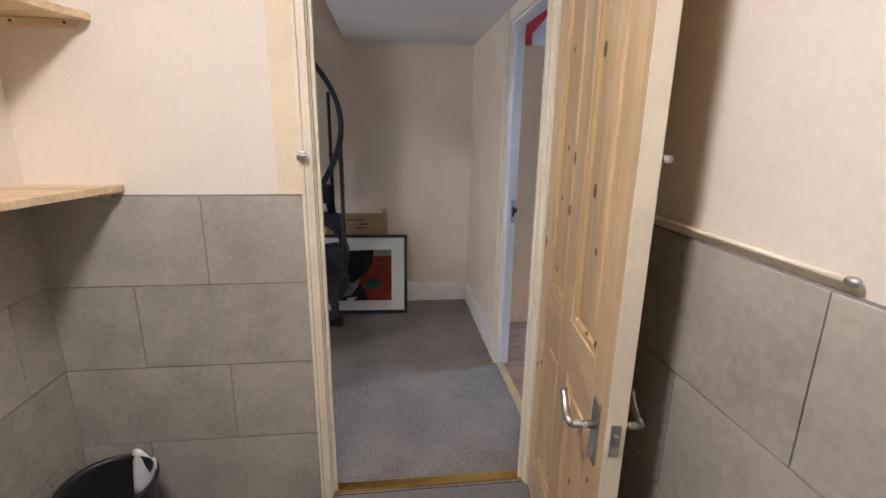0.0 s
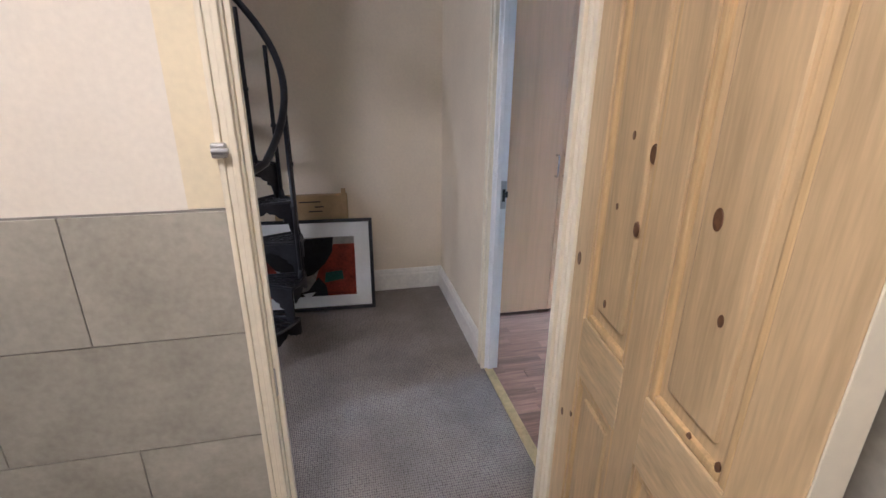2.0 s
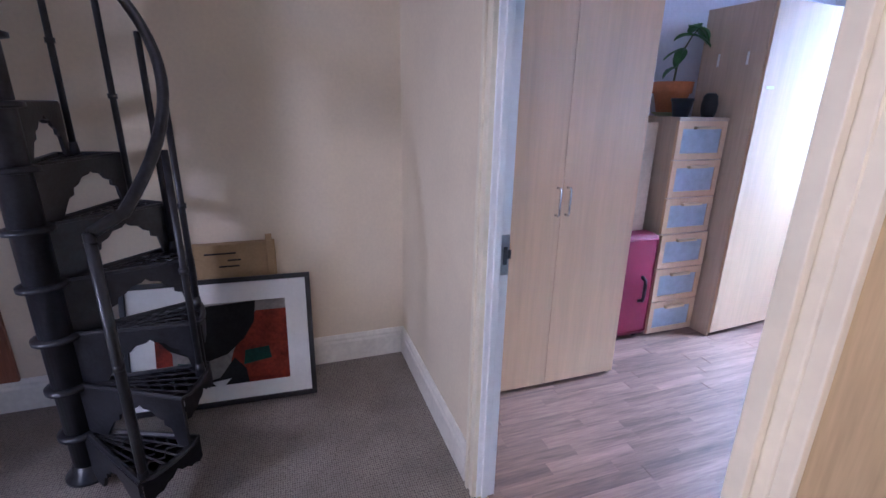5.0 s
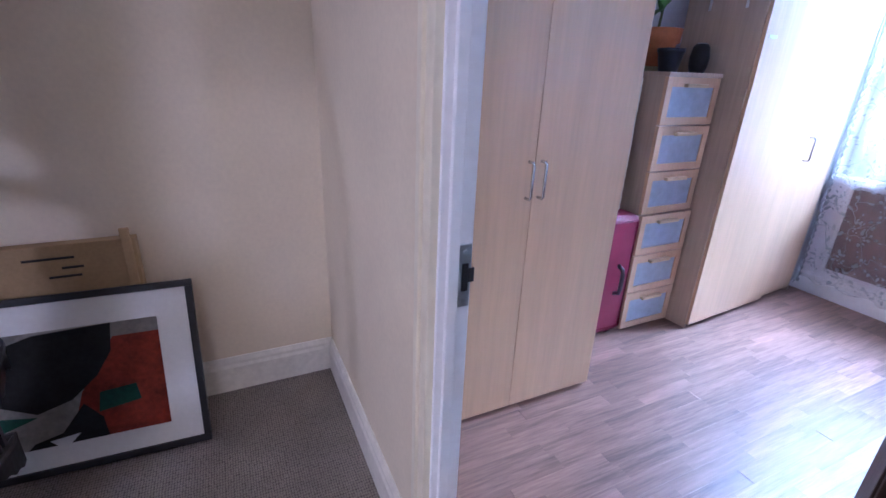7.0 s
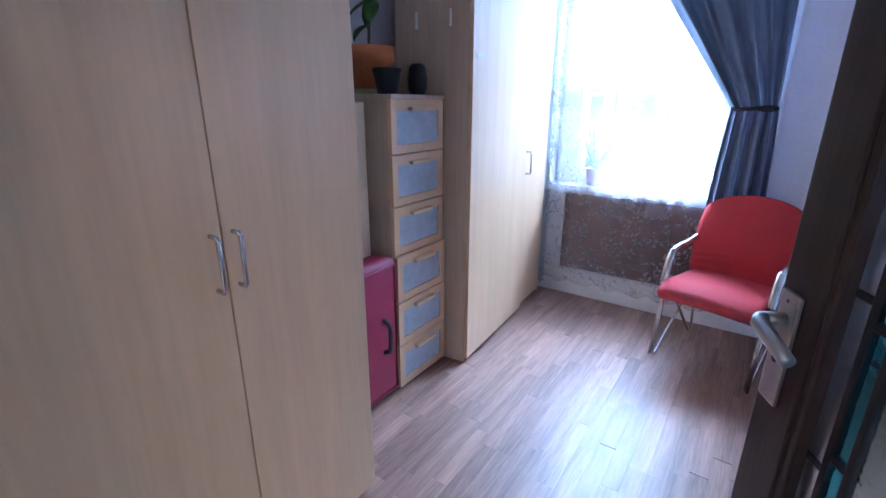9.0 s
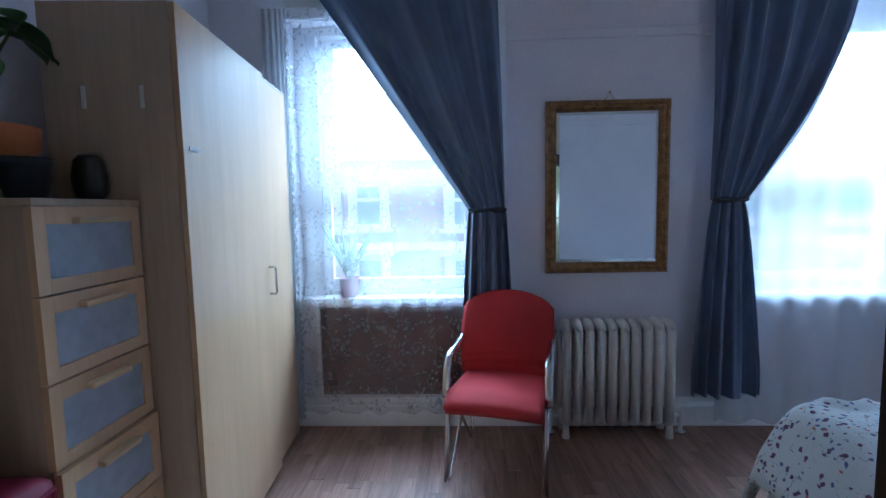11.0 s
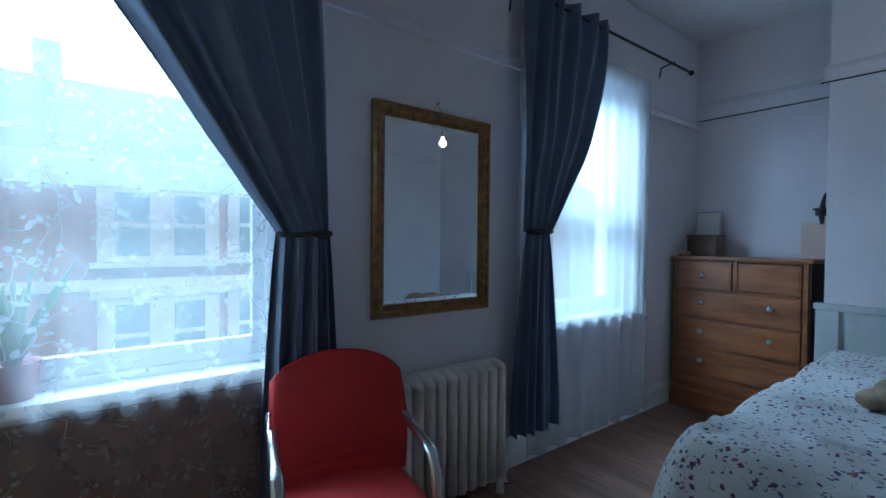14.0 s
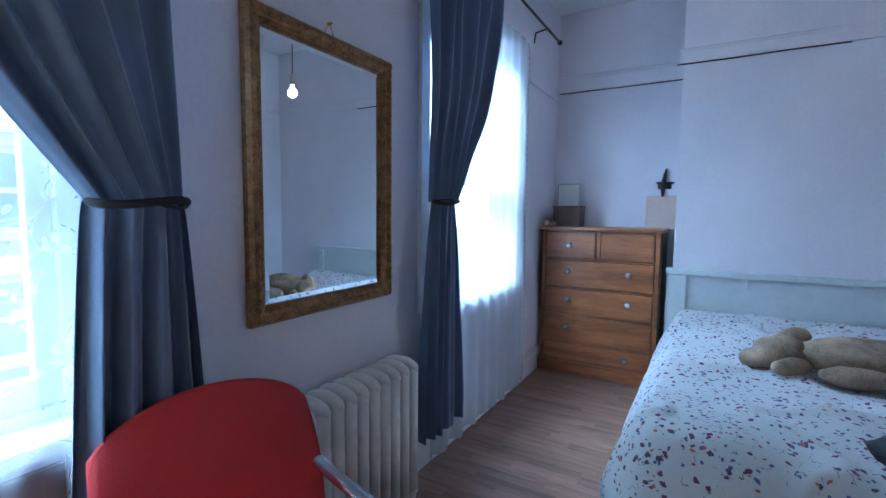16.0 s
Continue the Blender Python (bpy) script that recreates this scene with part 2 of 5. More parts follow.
def glass(name, col, rough=0.02, ior=1.45, bump=0.0):
    m = bpy.data.materials.new(name)
    m.use_nodes = True
    nt = m.node_tree
    b = nt.nodes["Principled BSDF"]
    b.inputs["Base Color"].default_value = (*col, 1)
    b.inputs["Transmission Weight"].default_value = 1.0
    b.inputs["Roughness"].default_value = rough
    b.inputs["IOR"].default_value = ior
    if bump:
        n = nd(nt, "ShaderNodeTexNoise", Scale=40.0, Detail=2.0)
        nt.links.new(coords(nt, (1, 1, 1)), n.inputs["Vector"])
        bp = nd(nt, "ShaderNodeBump", Strength=bump, Distance=0.01)
        nt.links.new(n.outputs[0], bp.inputs["Height"])
        nt.links.new(bp.outputs[0], b.inputs["Normal"])
    return m


GLASS = glass("window_glass", (0.95, 0.98, 1.0), 0.0, 1.02)
CRYSTAL = mat("cut_glass", (0.72, 0.74, 0.78), 0.08, 0.1, 60, 90, 0.3, metal=0.7)
CLEARTEX = glass("textured_clear_glass", (0.86, 0.88, 0.90), 0.35, 1.15, 0.15)
TEALGLASS = glass("teal_textured_glass", (0.16, 0.80, 0.90), 0.15, 1.15, 0.5)
PALEGREEN = glass("pale_green_glass", (0.70, 0.90, 0.84), 0.15, 1.2, 0.6)
HOUSEPANE = mat("dim_house_pane", (0.20, 0.30, 0.34), 0.15, 0.2, 3, 20, 0.02)
FROST = mat("frosted_drawer_glass", (0.44, 0.50, 0.60), 0.24, 0.10, 6, 30, 0.03)
MIRROR = mat("silvered_mirror", (0.80, 0.84, 0.85), 0.0, 0.0, 4, 30, 0.0, metal=1.0)
BULB = bpy.data.materials.new("lit_bulb")
BULB.use_nodes = True
BULB.node_tree.nodes["Principled BSDF"].inputs["Emission Color"].default_value = (1, 0.86, 0.66, 1)
BULB.node_tree.nodes["Principled BSDF"].inputs["Emission Strength"].default_value = 12
GLOW = bpy.data.materials.new("overcast_sky_glow")
GLOW.use_nodes = True
GLOW.node_tree.nodes["Principled BSDF"].inputs["Base Color"].default_value = (0, 0, 0, 1)
GLOW.node_tree.nodes["Principled BSDF"].inputs["Emission Color"].default_value = (0.62, 0.90, 1.0, 1)
GLOW.node_tree.nodes["Principled BSDF"].inputs["Emission Strength"].default_value = 24
DIFFUSER = bpy.data.materials.new("lit_diffuser")
DIFFUSER.use_nodes = True
DIFFUSER.node_tree.nodes["Principled BSDF"].inputs["Emission Color"].default_value = (1, 0.88, 0.7, 1)
DIFFUSER.node_tree.nodes["Principled BSDF"].inputs["Emission Strength"].default_value = 4


def net(name, thin, pattern=True):
    """Woven net: partly open cloth, denser along scrolling stems."""
    m = bpy.data.materials.new(name)
    m.use_nodes = True
    nt = m.node_tree
    out = nt.nodes["Material Output"]
    nt.nodes.remove(nt.nodes["Principled BSDF"])
    dif = nd(nt, "ShaderNodeBsdfDiffuse", Color=(0.80, 0.84, 0.90, 1))
    trl = nd(nt, "ShaderNodeBsdfTranslucent", Color=(0.85, 0.90, 0.95, 1))
    tr = nd(nt, "ShaderNodeBsdfTransparent")
    cloth = nd(nt, "ShaderNodeMixShader", Fac=0.72)
    nt.links.new(dif.outputs[0], cloth.inputs[1])
    nt.links.new(trl.outputs[0], cloth.inputs[2])
    mx = nd(nt, "ShaderNodeMixShader", Fac=thin)
    if pattern:
        c = coords(nt, (1, 1, 1))
        vo0 = nd(nt, "ShaderNodeTexVoronoi", Scale=7.0)
        vo0.feature = "DISTANCE_TO_EDGE"
        wob = nd(nt, "ShaderNodeTexNoise", Scale=5.0)
        va = nd(nt, "ShaderNodeVectorMath")
        va.operation = "MULTIPLY_ADD"
        va.inputs[1].default_value = (0.16, 0.16, 0.16)
        nt.links.new(c, wob.inputs["Vector"])
        nt.links.new(wob.outputs["Color"], va.inputs[0])
        nt.links.new(c, va.inputs[2])
        nt.links.new(va.outputs[0], vo0.inputs["Vector"])
        line = thresh(nt, vo0.outputs["Distance"], 0.010, 0.002)
        vo = nd(nt, "ShaderNodeTexVoronoi", Scale=32.0)
        nt.links.new(va.outputs[0], vo.inputs["Vector"])
        dots = thresh(nt, vo.outputs["Distance"], 0.34, 0.28)
        gate = thresh(nt, vo0.outputs["Distance"], 0.20, 0.15)
        g = nd(nt, "ShaderNodeMath")
        g.operation = "MULTIPLY"
        nt.links.new(dots, g.inputs[0])
        nt.links.new(gate, g.inputs[1])
        mxm = nd(nt, "ShaderNodeMath")
        mxm.operation = "MAXIMUM"
        nt.links.new(line, mxm.inputs[0])
        nt.links.new(g.outputs[0], mxm.inputs[1])
        sc = nd(nt, "ShaderNodeMapRange")
        sc.inputs["To Min"].default_value, sc.inputs["To Max"].default_value = thin, 0.42
        nt.links.new(mxm.outputs[0], sc.inputs[0])
        nt.links.new(sc.outputs[0], mx.inputs[0])
    nt.links.new(tr.outputs[0], mx.inputs[1])
    nt.links.new(cloth.outputs[0], mx.inputs[2])
    nt.links.new(mx.outputs[0], out.inputs[0])
    return m


LACE = net("white_lace_net", 0.27)
VOILE = net("dense_white_voile", 0.50, False)


# ---- mesh helpers ----
def box(x0, x1, y0, y1, z0, z1, bev=0.0, bm=None):
    own = bmesh.new()
    m = Matrix.Translation(((x0 + x1) / 2, (y0 + y1) / 2, (z0 + z1) / 2)) @ Matrix.Diagonal((abs(x1 - x0), abs(y1 - y0), abs(z1 - z0), 1))
    bmesh.ops.create_cube(own, size=1, matrix=m)
    if bev:
        bmesh.ops.bevel(own, geom=own.edges[:], offset=bev, segments=2, affect="EDGES", profile=0.6)
    return join(bm, own)


def join(bm, own, m=None):
    if m is not None:
        bmesh.ops.transform(own, matrix=m, verts=own.verts)
    if bm is None:
        return own
    me = bpy.data.meshes.new("tmp")
    own.to_mesh(me)
    own.free()
    bm.from_mesh(me)
    bpy.data.meshes.remove(me)
    return bm


def cyl(p, q, r, r2=None, seg=16, bm=None, cap=True):
    p, q = Vector(p), Vector(q)
    own = bmesh.new()
    bmesh.ops.create_cone(own, cap_ends=cap, segments=seg, radius1=r, radius2=r if r2 is None else r2, depth=(q - p).length)
    m = Matrix.Translation((p + q) / 2) @ (q - p).to_track_quat("Z", "Y").to_matrix().to_4x4()
    return join(bm, own, m)


def tube(points, r, seg=10, bm=None, closed=False):
    """A round bar along points."""
    pts = [Vector(p) for p in points]
    own = bmesh.new()
    rings = []
    n = len(pts)
    up = Vector((0.31, 0.17, 0.93))
    for i, p in enumerate(pts):
        if closed:
            d = pts[(i + 1) % n] - pts[i - 1]
        else:
            d = pts[min(i + 1, n - 1)] - pts[max(i - 1, 0)]
        d.normalize()
        a = d.cross(up)
        if a.length < 0.05:
            a = d.cross(Vector((1, 0, 0)))
        a.normalize()
        c = d.cross(a)
        rr = r[i] if isinstance(r, (list, tuple)) else r
        rings.append([own.verts.new(p + (a * math.cos(2 * math.pi * k / seg) + c * math.sin(2 * math.pi * k / seg)) * rr) for k in range(seg)])
    for i in range(n if closed else n - 1):
        A, B = rings[i], rings[(i + 1) % n]
        for k in range(seg):
            own.faces.new((A[k], A[(k + 1) % seg], B[(k + 1) % seg], B[k]))
    if not closed:
        own.faces.new(rings[0][::-1])
        own.faces.new(rings[-1])
    bmesh.ops.recalc_face_normals(own, faces=own.faces)
    return join(bm, own)


def lathe(profile, centre, seg=28, bm=None, m=None):
    """A turned body: profile of (radius, height)."""
    own = bmesh.new()
    rings = []
    for r, z in profile:
        rings.append([own.verts.new((r * math.cos(2 * math.pi * k / seg), r * math.sin(2 * math.pi * k / seg), z)) for k in range(seg)])
    for A, B in zip(rings, rings[1:]):
        for k in range(seg):
            own.faces.new((A[k], A[(k + 1) % seg], B[(k + 1) % seg], B[k]))
    own.faces.new(rings[0][::-1])
    own.faces.new(rings[-1])
    bmesh.ops.recalc_face_normals(own, faces=own.faces)
    return join(bm, own, Matrix.Translation(centre) @ (m or Matrix()))


def prism(outline, depth, m, bm=None):
    """A flat outline (u, v) made depth thick along w, placed by m."""
    own = bmesh.new()
    vs = [own.verts.new((u, v, 0)) for u, v in outline]
    f = own.faces.new(vs)
    r = bmesh.ops.extrude_face_region(own, geom=[f])
    bmesh.ops.translate(own, vec=(0, 0, depth), verts=[e for e in r["geom"] if isinstance(e, bmesh.types.BMVert)])
    bmesh.ops.recalc_face_normals(own, faces=own.faces)
    bmesh.ops.triangulate(own, faces=[f for f in own.faces if len(f.verts) > 4])
    return join(bm, own, m)


def sheet(fn, nu, nv, thick=0.0, bm=None):
    """A surface fn(u, v), u and v from 0 to 1, given thickness."""
    own = bmesh.new()
    g = [[own.verts.new(fn(i / nu, j / nv)) for j in range(nv + 1)] for i in range(nu + 1)]
    for i in range(nu):
        for j in range(nv):
            own.faces.new((g[i][j], g[i + 1][j], g[i + 1][j + 1], g[i][j + 1]))
    bmesh.ops.recalc_face_normals(own, faces=own.faces)
    if thick:
        bmesh.ops.solidify(own, geom=own.faces[:], thickness=thick)
    return join(bm, own)


def blob(centre, radii, rot=(0, 0, 0), bm=None, sub=3, rough=0.0):
    own = bmesh.new()
    bmesh.ops.create_icosphere(own, subdivisions=sub, radius=1)
    if rough:
        for v in own.verts:
            v.co *= 1 + rough * noise.noise(v.co * 2.3 + Vector(centre) * 5)
    m = Matrix.Translation(centre) @ Euler([radians(a) for a in rot]).to_matrix().to_4x4() @ Matrix.Diagonal((*radii, 1))
    return join(bm, own, m)


def smooth(bm):
    for f in bm.faces:
        f.smooth = True
    return bm


def link(name, bm, material):
    me = bpy.data.meshes.new(name)
    bm.to_mesh(me)
    bm.free()
    me.materials.append(material)
    return new(name, me)


def part(name, bm, material, parent, label=""):
    ob = link(name, bm, material)
    ob.parent = parent
    if parent.type == "EMPTY":
        ob.matrix_parent_inverse = Matrix.Translation(-parent.location)
    if label:
        ob["label"] = label
    return ob


def thing(name, label, category, at=(0, 0, 0), group=""):
    ob = tagged(new(name), label, category, group)
    ob.location = at
    return ob


def struct(name, bm, material, label, category):
    return tagged(link(name, bm, material), label, category, kind="structure")


# ---- the setting ----
BX0, BX1, BY0, WY0, WY1 = -0.67, 1.08, -0.9, 2.07, 2.097   # bathroom, and its wall to the hall
HX0, HX1, HX2, HY1 = -1.30, 1.10, 1.165, 4.20                        # hall
RX0, RX1, RY0, RY1 = 1.22, 4.30, -0.80, 4.34             # bedroom
DOOR_A, DOOR_B = (0.208, 0.978), (2.185, 3.05)             # openings: bathroom (x), bedroom (y)
HCEIL, BCEIL, RCEIL = 2.04, 2.40, 3.02
W1, W2 = (2.70, 3.88), (0.18, 1.36)                      # windows (y)
SILL, HEAD = 0.80, 2.42

struct("floor_bathroom", box(BX0 - 0.1, BX1 + 0.1, BY0 - 0.1, WY0, -0.12, -0.004), BATHFLOOR, "dark grey vinyl bathroom floor", "floor")
struct("floor_hall", box(HX0 - 0.1, HX1, WY0, HY1 + 0.1, -0.12, 0.0), CARPET, "grey-brown ribbed loop carpet in the hall", "floor")
floor = struct("floor_bedroom", box(HX1, RX1 + 0.1, RY0 - 0.1, RY1 + 0.1, -0.12, -0.012), GROUT, "worn oak laminate bedroom floor", "floor")
struct("ceiling_bathroom", box(BX0 - 0.1, BX1 + 0.1, BY0 - 0.1, WY0, BCEIL, BCEIL + 0.1), CEIL, "white bathroom ceiling", "ceiling")
bm = box(0.14, HX1, WY1, HY1 + 0.1, HCEIL, HCEIL + 0.1)
box(HX0 - 0.1, 0.14, WY1, 2.95, HCEIL, HCEIL + 0.1, 0, bm)
struct("ceiling_hall", bm, CEIL, "low white hall ceiling open over the stair", "ceiling")
struct("ceiling_bedroom", box(HX1, RX1 + 0.32, RY0 - 0.1, RY1 + 0.1, RCEIL, RCEIL + 0.1), CEIL, "pale bedroom ceiling", "ceiling")
struct("ceiling_stairwell", box(HX0 - 0.1, 0.3, 2.8, HY1 + 0.1, 4.5, 4.6), CEIL, "white stairwell ceiling", "ceiling")
bm = box(0.14, 0.24, 2.85, HY1 + 0.1, HCEIL + 0.1, 4.5)
box(HX0 - 0.1, 0.14, 2.85, 2.95, HCEIL + 0.1, 4.5, 0, bm)
struct("wall_stairwell", bm, HALLPAINT, "cream stairwell wall above the hall ceiling", "wall")

# bathroom walls
bm = box(BX0 - 0.1, DOOR_A[0] - 0.03, WY0, WY1, 0, 2.5)
box(DOOR_A[1] + 0.03, HX1, WY0, WY1, 0, 2.5, 0, bm)
box(DOOR_A[0] - 0.03, DOOR_A[1] + 0.03, WY0, WY1, 2.0, 2.5, 0, bm)
wall_bath = struct("wall_bathroom_door", bm, PLASTER, "cream plaster wall with grey tiles below", "wall")
wall_left = struct("wall_bathroom_left", box(BX0 - 0.1, BX0, BY0, WY0, 0, 2.5), PLASTER, "cream plaster wall with grey tiles below", "wall")
wall_right = struct("wall_bathroom_right", box(BX1, BX1 + 0.1, BY0, WY0, 0, 2.5), PLASTER, "cream plaster wall with grey tiles below", "wall")
struct("wall_bathroom_back", box(BX0 - 0.1, BX1 + 0.1, BY0 - 0.1, BY0, 0, 2.5), PLASTER, "plain cream wall", "wall")
part("paint_patch", box(0.085, DOOR_A[0] - 0.03, WY0 - 0.003, WY0 - 0.0005, 1.206, 2.4), CREAM_PATCH, wall_bath, "yellowed older paint strip")

# hall walls
struct("wall_hall_back", box(HX0 - 0.1, HX1 + 0.12, HY1, HY1 + 0.2, 0, 4.6), HALLPAINT, "scuffed cream hall end wall", "wall")
bm = box(HX0 - 0.1, HX0, 3.0, HY1, 0, 4.6)
box(HX0 - 0.1, HX0, WY1, 3.0, 2.0, 4.6, 0, bm)
struct("wall_hall_left", bm, HALLPAINT, "plain cream hall wall", "wall")
bm = box(HX1, HX2, DOOR_B[1] + 0.03, HY1, 0, RCEIL)
box(HX1, HX2, 2.097, DOOR_B[0] - 0.03, 0, RCEIL, 0, bm)
box(HX1, HX2, DOOR_B[0] - 0.03, DOOR_B[1] + 0.03, 1.98, RCEIL, 0, bm)
struct("wall_hall_bedroom", bm, HALLPAINT, "cream partition between hall and bedroom", "wall")
struct("wall_bedroom_west", box(HX2, RX0 + 0.02, RY0, 2.15, 0, RCEIL), LILAC, "plain pale bedroom wall", "wall")

struct("wall_side_room", box(-2.3, -2.2, 1.5, 3.6, 0, 2.5), HALLPAINT, "plain wall of the room off the hall", "wall")
struct("floor_side_room", box(-2.3, HX0 - 0.1, 1.5, 3.6, -0.12, -0.001), CARPET, "grey-brown carpet of the side room", "floor")
struct("ceiling_side_room", box(-2.3, HX0 - 0.1, 1.5, 3.6, 2.5, 2.6), CEIL, "white side room ceiling", "ceiling")

# bedroom walls
struct("wall_bedroom_north", box(HX1 + 0.12, RX1 + 0.3, RY1, RY1 + 0.1, 0, RCEIL), LILAC, "pale lilac bedroom wall behind wardrobes", "wall")
struct("wall_bedroom_south", box(HX1, RX1 + 0.3, RY0 - 0.1, RY0, 0, RCEIL), LILAC, "pale lilac alcove wall", "wall")
struct("wall_chimney_breast", box(RX0 + 0.02, 3.29, RY0, -0.30, 0, RCEIL, 0.006), LILAC, "pale lilac chimney breast behind the bed", "wall")
bm = box(RX1, RX1 + 0.3, RY0 - 0.1, W2[0], 0, RCEIL)
box(RX1, RX1 + 0.3, W2[1], W1[0], 0, RCEIL, 0, bm)
box(RX1, RX1 + 0.3, W1[1], RY1 + 0.1, 0, RCEIL, 0, bm)
for w in (W1, W2):
    box(RX1, RX1 + 0.3, w[0], w[1], 0, SILL - 0.04, 0, bm)
    box(RX1, RX1 + 0.3, w[0], w[1], HEAD, RCEIL, 0, bm)
struct("wall_window", bm, LILAC, "pale lilac wall with two sash windows", "wall")


def moulding(name, p, q, face, z0, z1, proj, material, label, category):
    """A skirting or rail along a wall from p to q, proud towards face."""
    p, q, n = Vector((*p, 0)), Vector((*q, 0)), Vector((*face, 0))
    h = z1 - z0
    prof = [(0, 0), (proj, 0), (proj, h * 0.72), (proj * 0.75, h * 0.80), (proj * 0.75, h * 0.88), (proj * 0.3, h), (0, h)]
    bm = bmesh.new()
    rings = [[bm.verts.new(e + n * d + Vector((0, 0, z0 + z))) for d, z in prof] for e in (p, q)]
    k = len(prof)
    for i in range(k):
        bm.faces.new((rings[0][i], rings[0][(i + 1) % k], rings[1][(i + 1) % k], rings[1][i]))
    bm.faces.new(rings[0][::-1])
    bm.faces.new(rings[1])
    bmesh.ops.recalc_face_normals(bm, faces=bm.faces)
    return struct(name, bm, material, label, category)


moulding("baseboard", (HX0, HY1), (HX1, HY1), (0, -1), 0, 0.16, 0.02, GLOSS, "white painted hall skirting", "skirting")
moulding("baseboard", (HX1, 3.145), (HX1, HY1 - 0.02), (-1, 0), 0, 0.16, 0.02, GLOSS, "white painted hall skirting", "skirting")
moulding("baseboard", (RX1, RY0), (RX1, RY1), (-1, 0), 0, 0.17, 0.022, GLOSS_COOL, "white painted bedroom skirting", "skirting")
moulding("baseboard", (3.29, RY0), (RX1 - 0.022, RY0), (0, 1), 0, 0.17, 0.022, GLOSS_COOL, "white painted alcove skirting", "skirting")
moulding("picture_rail", (RX1, RY0), (RX1, 0.05), (-1, 0), 2.27, 2.33, 0.022, LILAC, "painted picture rail", "picture rail")
moulding("picture_rail", (RX1, 1.42), (RX1, 2.62), (-1, 0), 2.27, 2.33, 0.022, LILAC, "painted picture rail", "picture rail")
moulding("picture_rail", (3.29, RY0), (RX1 - 0.022, RY0), (0, 1), 2.35, 2.49, 0.022, LILAC, "painted picture rail", "picture rail")
moulding("picture_rail", (RX0 + 0.02, -0.30), (3.312, -0.30), (0, 1), 2.32, 2.42, 0.022, LILAC, "painted picture rail on the chimney breast", "picture rail")
moulding("picture_rail", (RX0 + 0.02, -0.278), (RX0 + 0.02, 2.18), (1, 0), 2.30, 2.38, 0.022, LILAC, "painted picture rail", "picture rail")


def door_frame(name, a, b, y0, y1, head, m, material, label, trim, wide=1.0):
    """Jambs, head and stepped architraves of an opening from a to b in a wall y0 to y1."""
    t = thing(name, label, "door frame")
    tagged(t, kind="structure")
    for s, u in ((-1, a), (1, b)):
        j = box(min(u, u + s * 0.03), max(u, u + s * 0.03), y0 - 0.004, y1 + 0.004, 0, head, 0.003)
        j.transform(m)
        part("jamb", j, material, t)
        st = box(min(u, u - s * 0.012), max(u, u - s * 0.012), y0 + 0.012, y0 + 0.035, 0, head - 0.012, 0.002)
        st.transform(m)
        part("door_stop", st, material, t)
        for yy, ss in ((y0, -1), (y1, 1)) if y1 - y0 > 0.1 else ((y0, -1),):
            ar = bmesh.new()
            for lo, hi, d in ((0.008, 0.03, 0.022), (0.03, 0.055, 0.016), (0.055, 0.075, 0.024)):
                x0, x1 = sorted((u + s * lo * wide, u + s * hi * wide))
                q0, q1 = sorted((yy, yy + ss * d))
                box(x0, x1, q0, q1, 0, head + hi, 0.003, ar)
            ar.transform(m)
            part("architrave", ar, trim, t)
    hd = box(a - 0.03, b + 0.03, y0 - 0.004, y1 + 0.004, head, head + 0.03, 0.003)
    hd.transform(m)
    part("head", hd, material, t)
    for yy, ss in ((y0, -1), (y1, 1)) if y1 - y0 > 0.1 else ((y0, -1),):
        q0, q1 = sorted((yy, yy + ss * 0.018))
        ar = box(a - 0.006, b + 0.006, q0, q1, head + 0.008, head + 0.075, 0.003)
        ar.transform(m)
        part("architrave", ar, trim, t)
    return t


fr = door_frame("door_frame_bathroom", DOOR_A[0], DOOR_A[1], WY0, WY1, 1.97, Matrix(), CREAMGLOSS, "chipped cream gloss door frame", CREAMGLOSS, 0.6)
k = part("strike_plate", box(DOOR_A[0] - 0.002, DOOR_A[0] + 0.003, WY0 + 0.005, WY0 + 0.03, 0.70, 0.78, 0.001), SATIN, fr, "worn metal strike plate")
bm = box(DOOR_A[0] - 0.052, DOOR_A[0] - 0.024, WY0 - 0.040, WY0 - 0.018, 1.315, 1.345, 0.004)
cyl((DOOR_A[0] - 0.050, WY0 - 0.040, 1.33), (DOOR_A[0] - 0.018, WY0 - 0.040, 1.33), 0.006, bm=bm)
part("bolt_keeper", bm, SATIN, fr, "small metal bolt keeper")
SWAP = Matrix(((0, 1, 0, 0), (1, 0, 0, 0), (0, 0, 1, 0), (0, 0, 0, 1)))
fr = door_frame("door_frame_bedroom", DOOR_B[0], DOOR_B[1], HX1, HX2, 1.95, SWAP, GLOSS_COOL, "white gloss bedroom door frame with cream architrave", CREAMGLOSS)
bm = box(1.138, 1.166, DOOR_B[1] - 0.003, DOOR_B[1] + 0.002, 0.90, 1.035, 0.001)
k = part("strike_plate", bm, SATIN, fr, "paint-spotted metal strike plate")
part("keep_hole", box(1.146, 1.160, DOOR_B[1] - 0.0045, DOOR_B[1] - 0.002, 0.935, 0.995, 0.001), BLACK, k)
part("keep_lip", box(1.160, 1.172, DOOR_B[1] - 0.007, DOOR_B[1] - 0.003, 0.955, 0.985, 0.001), BLACK, k)
for z in (0.913, 1.020):
    part("screw", cyl((1.152, DOOR_B[1] - 0.006, z), (1.152, DOOR_B[1] - 0.002, z), 0.005, seg=10), SATIN, k)

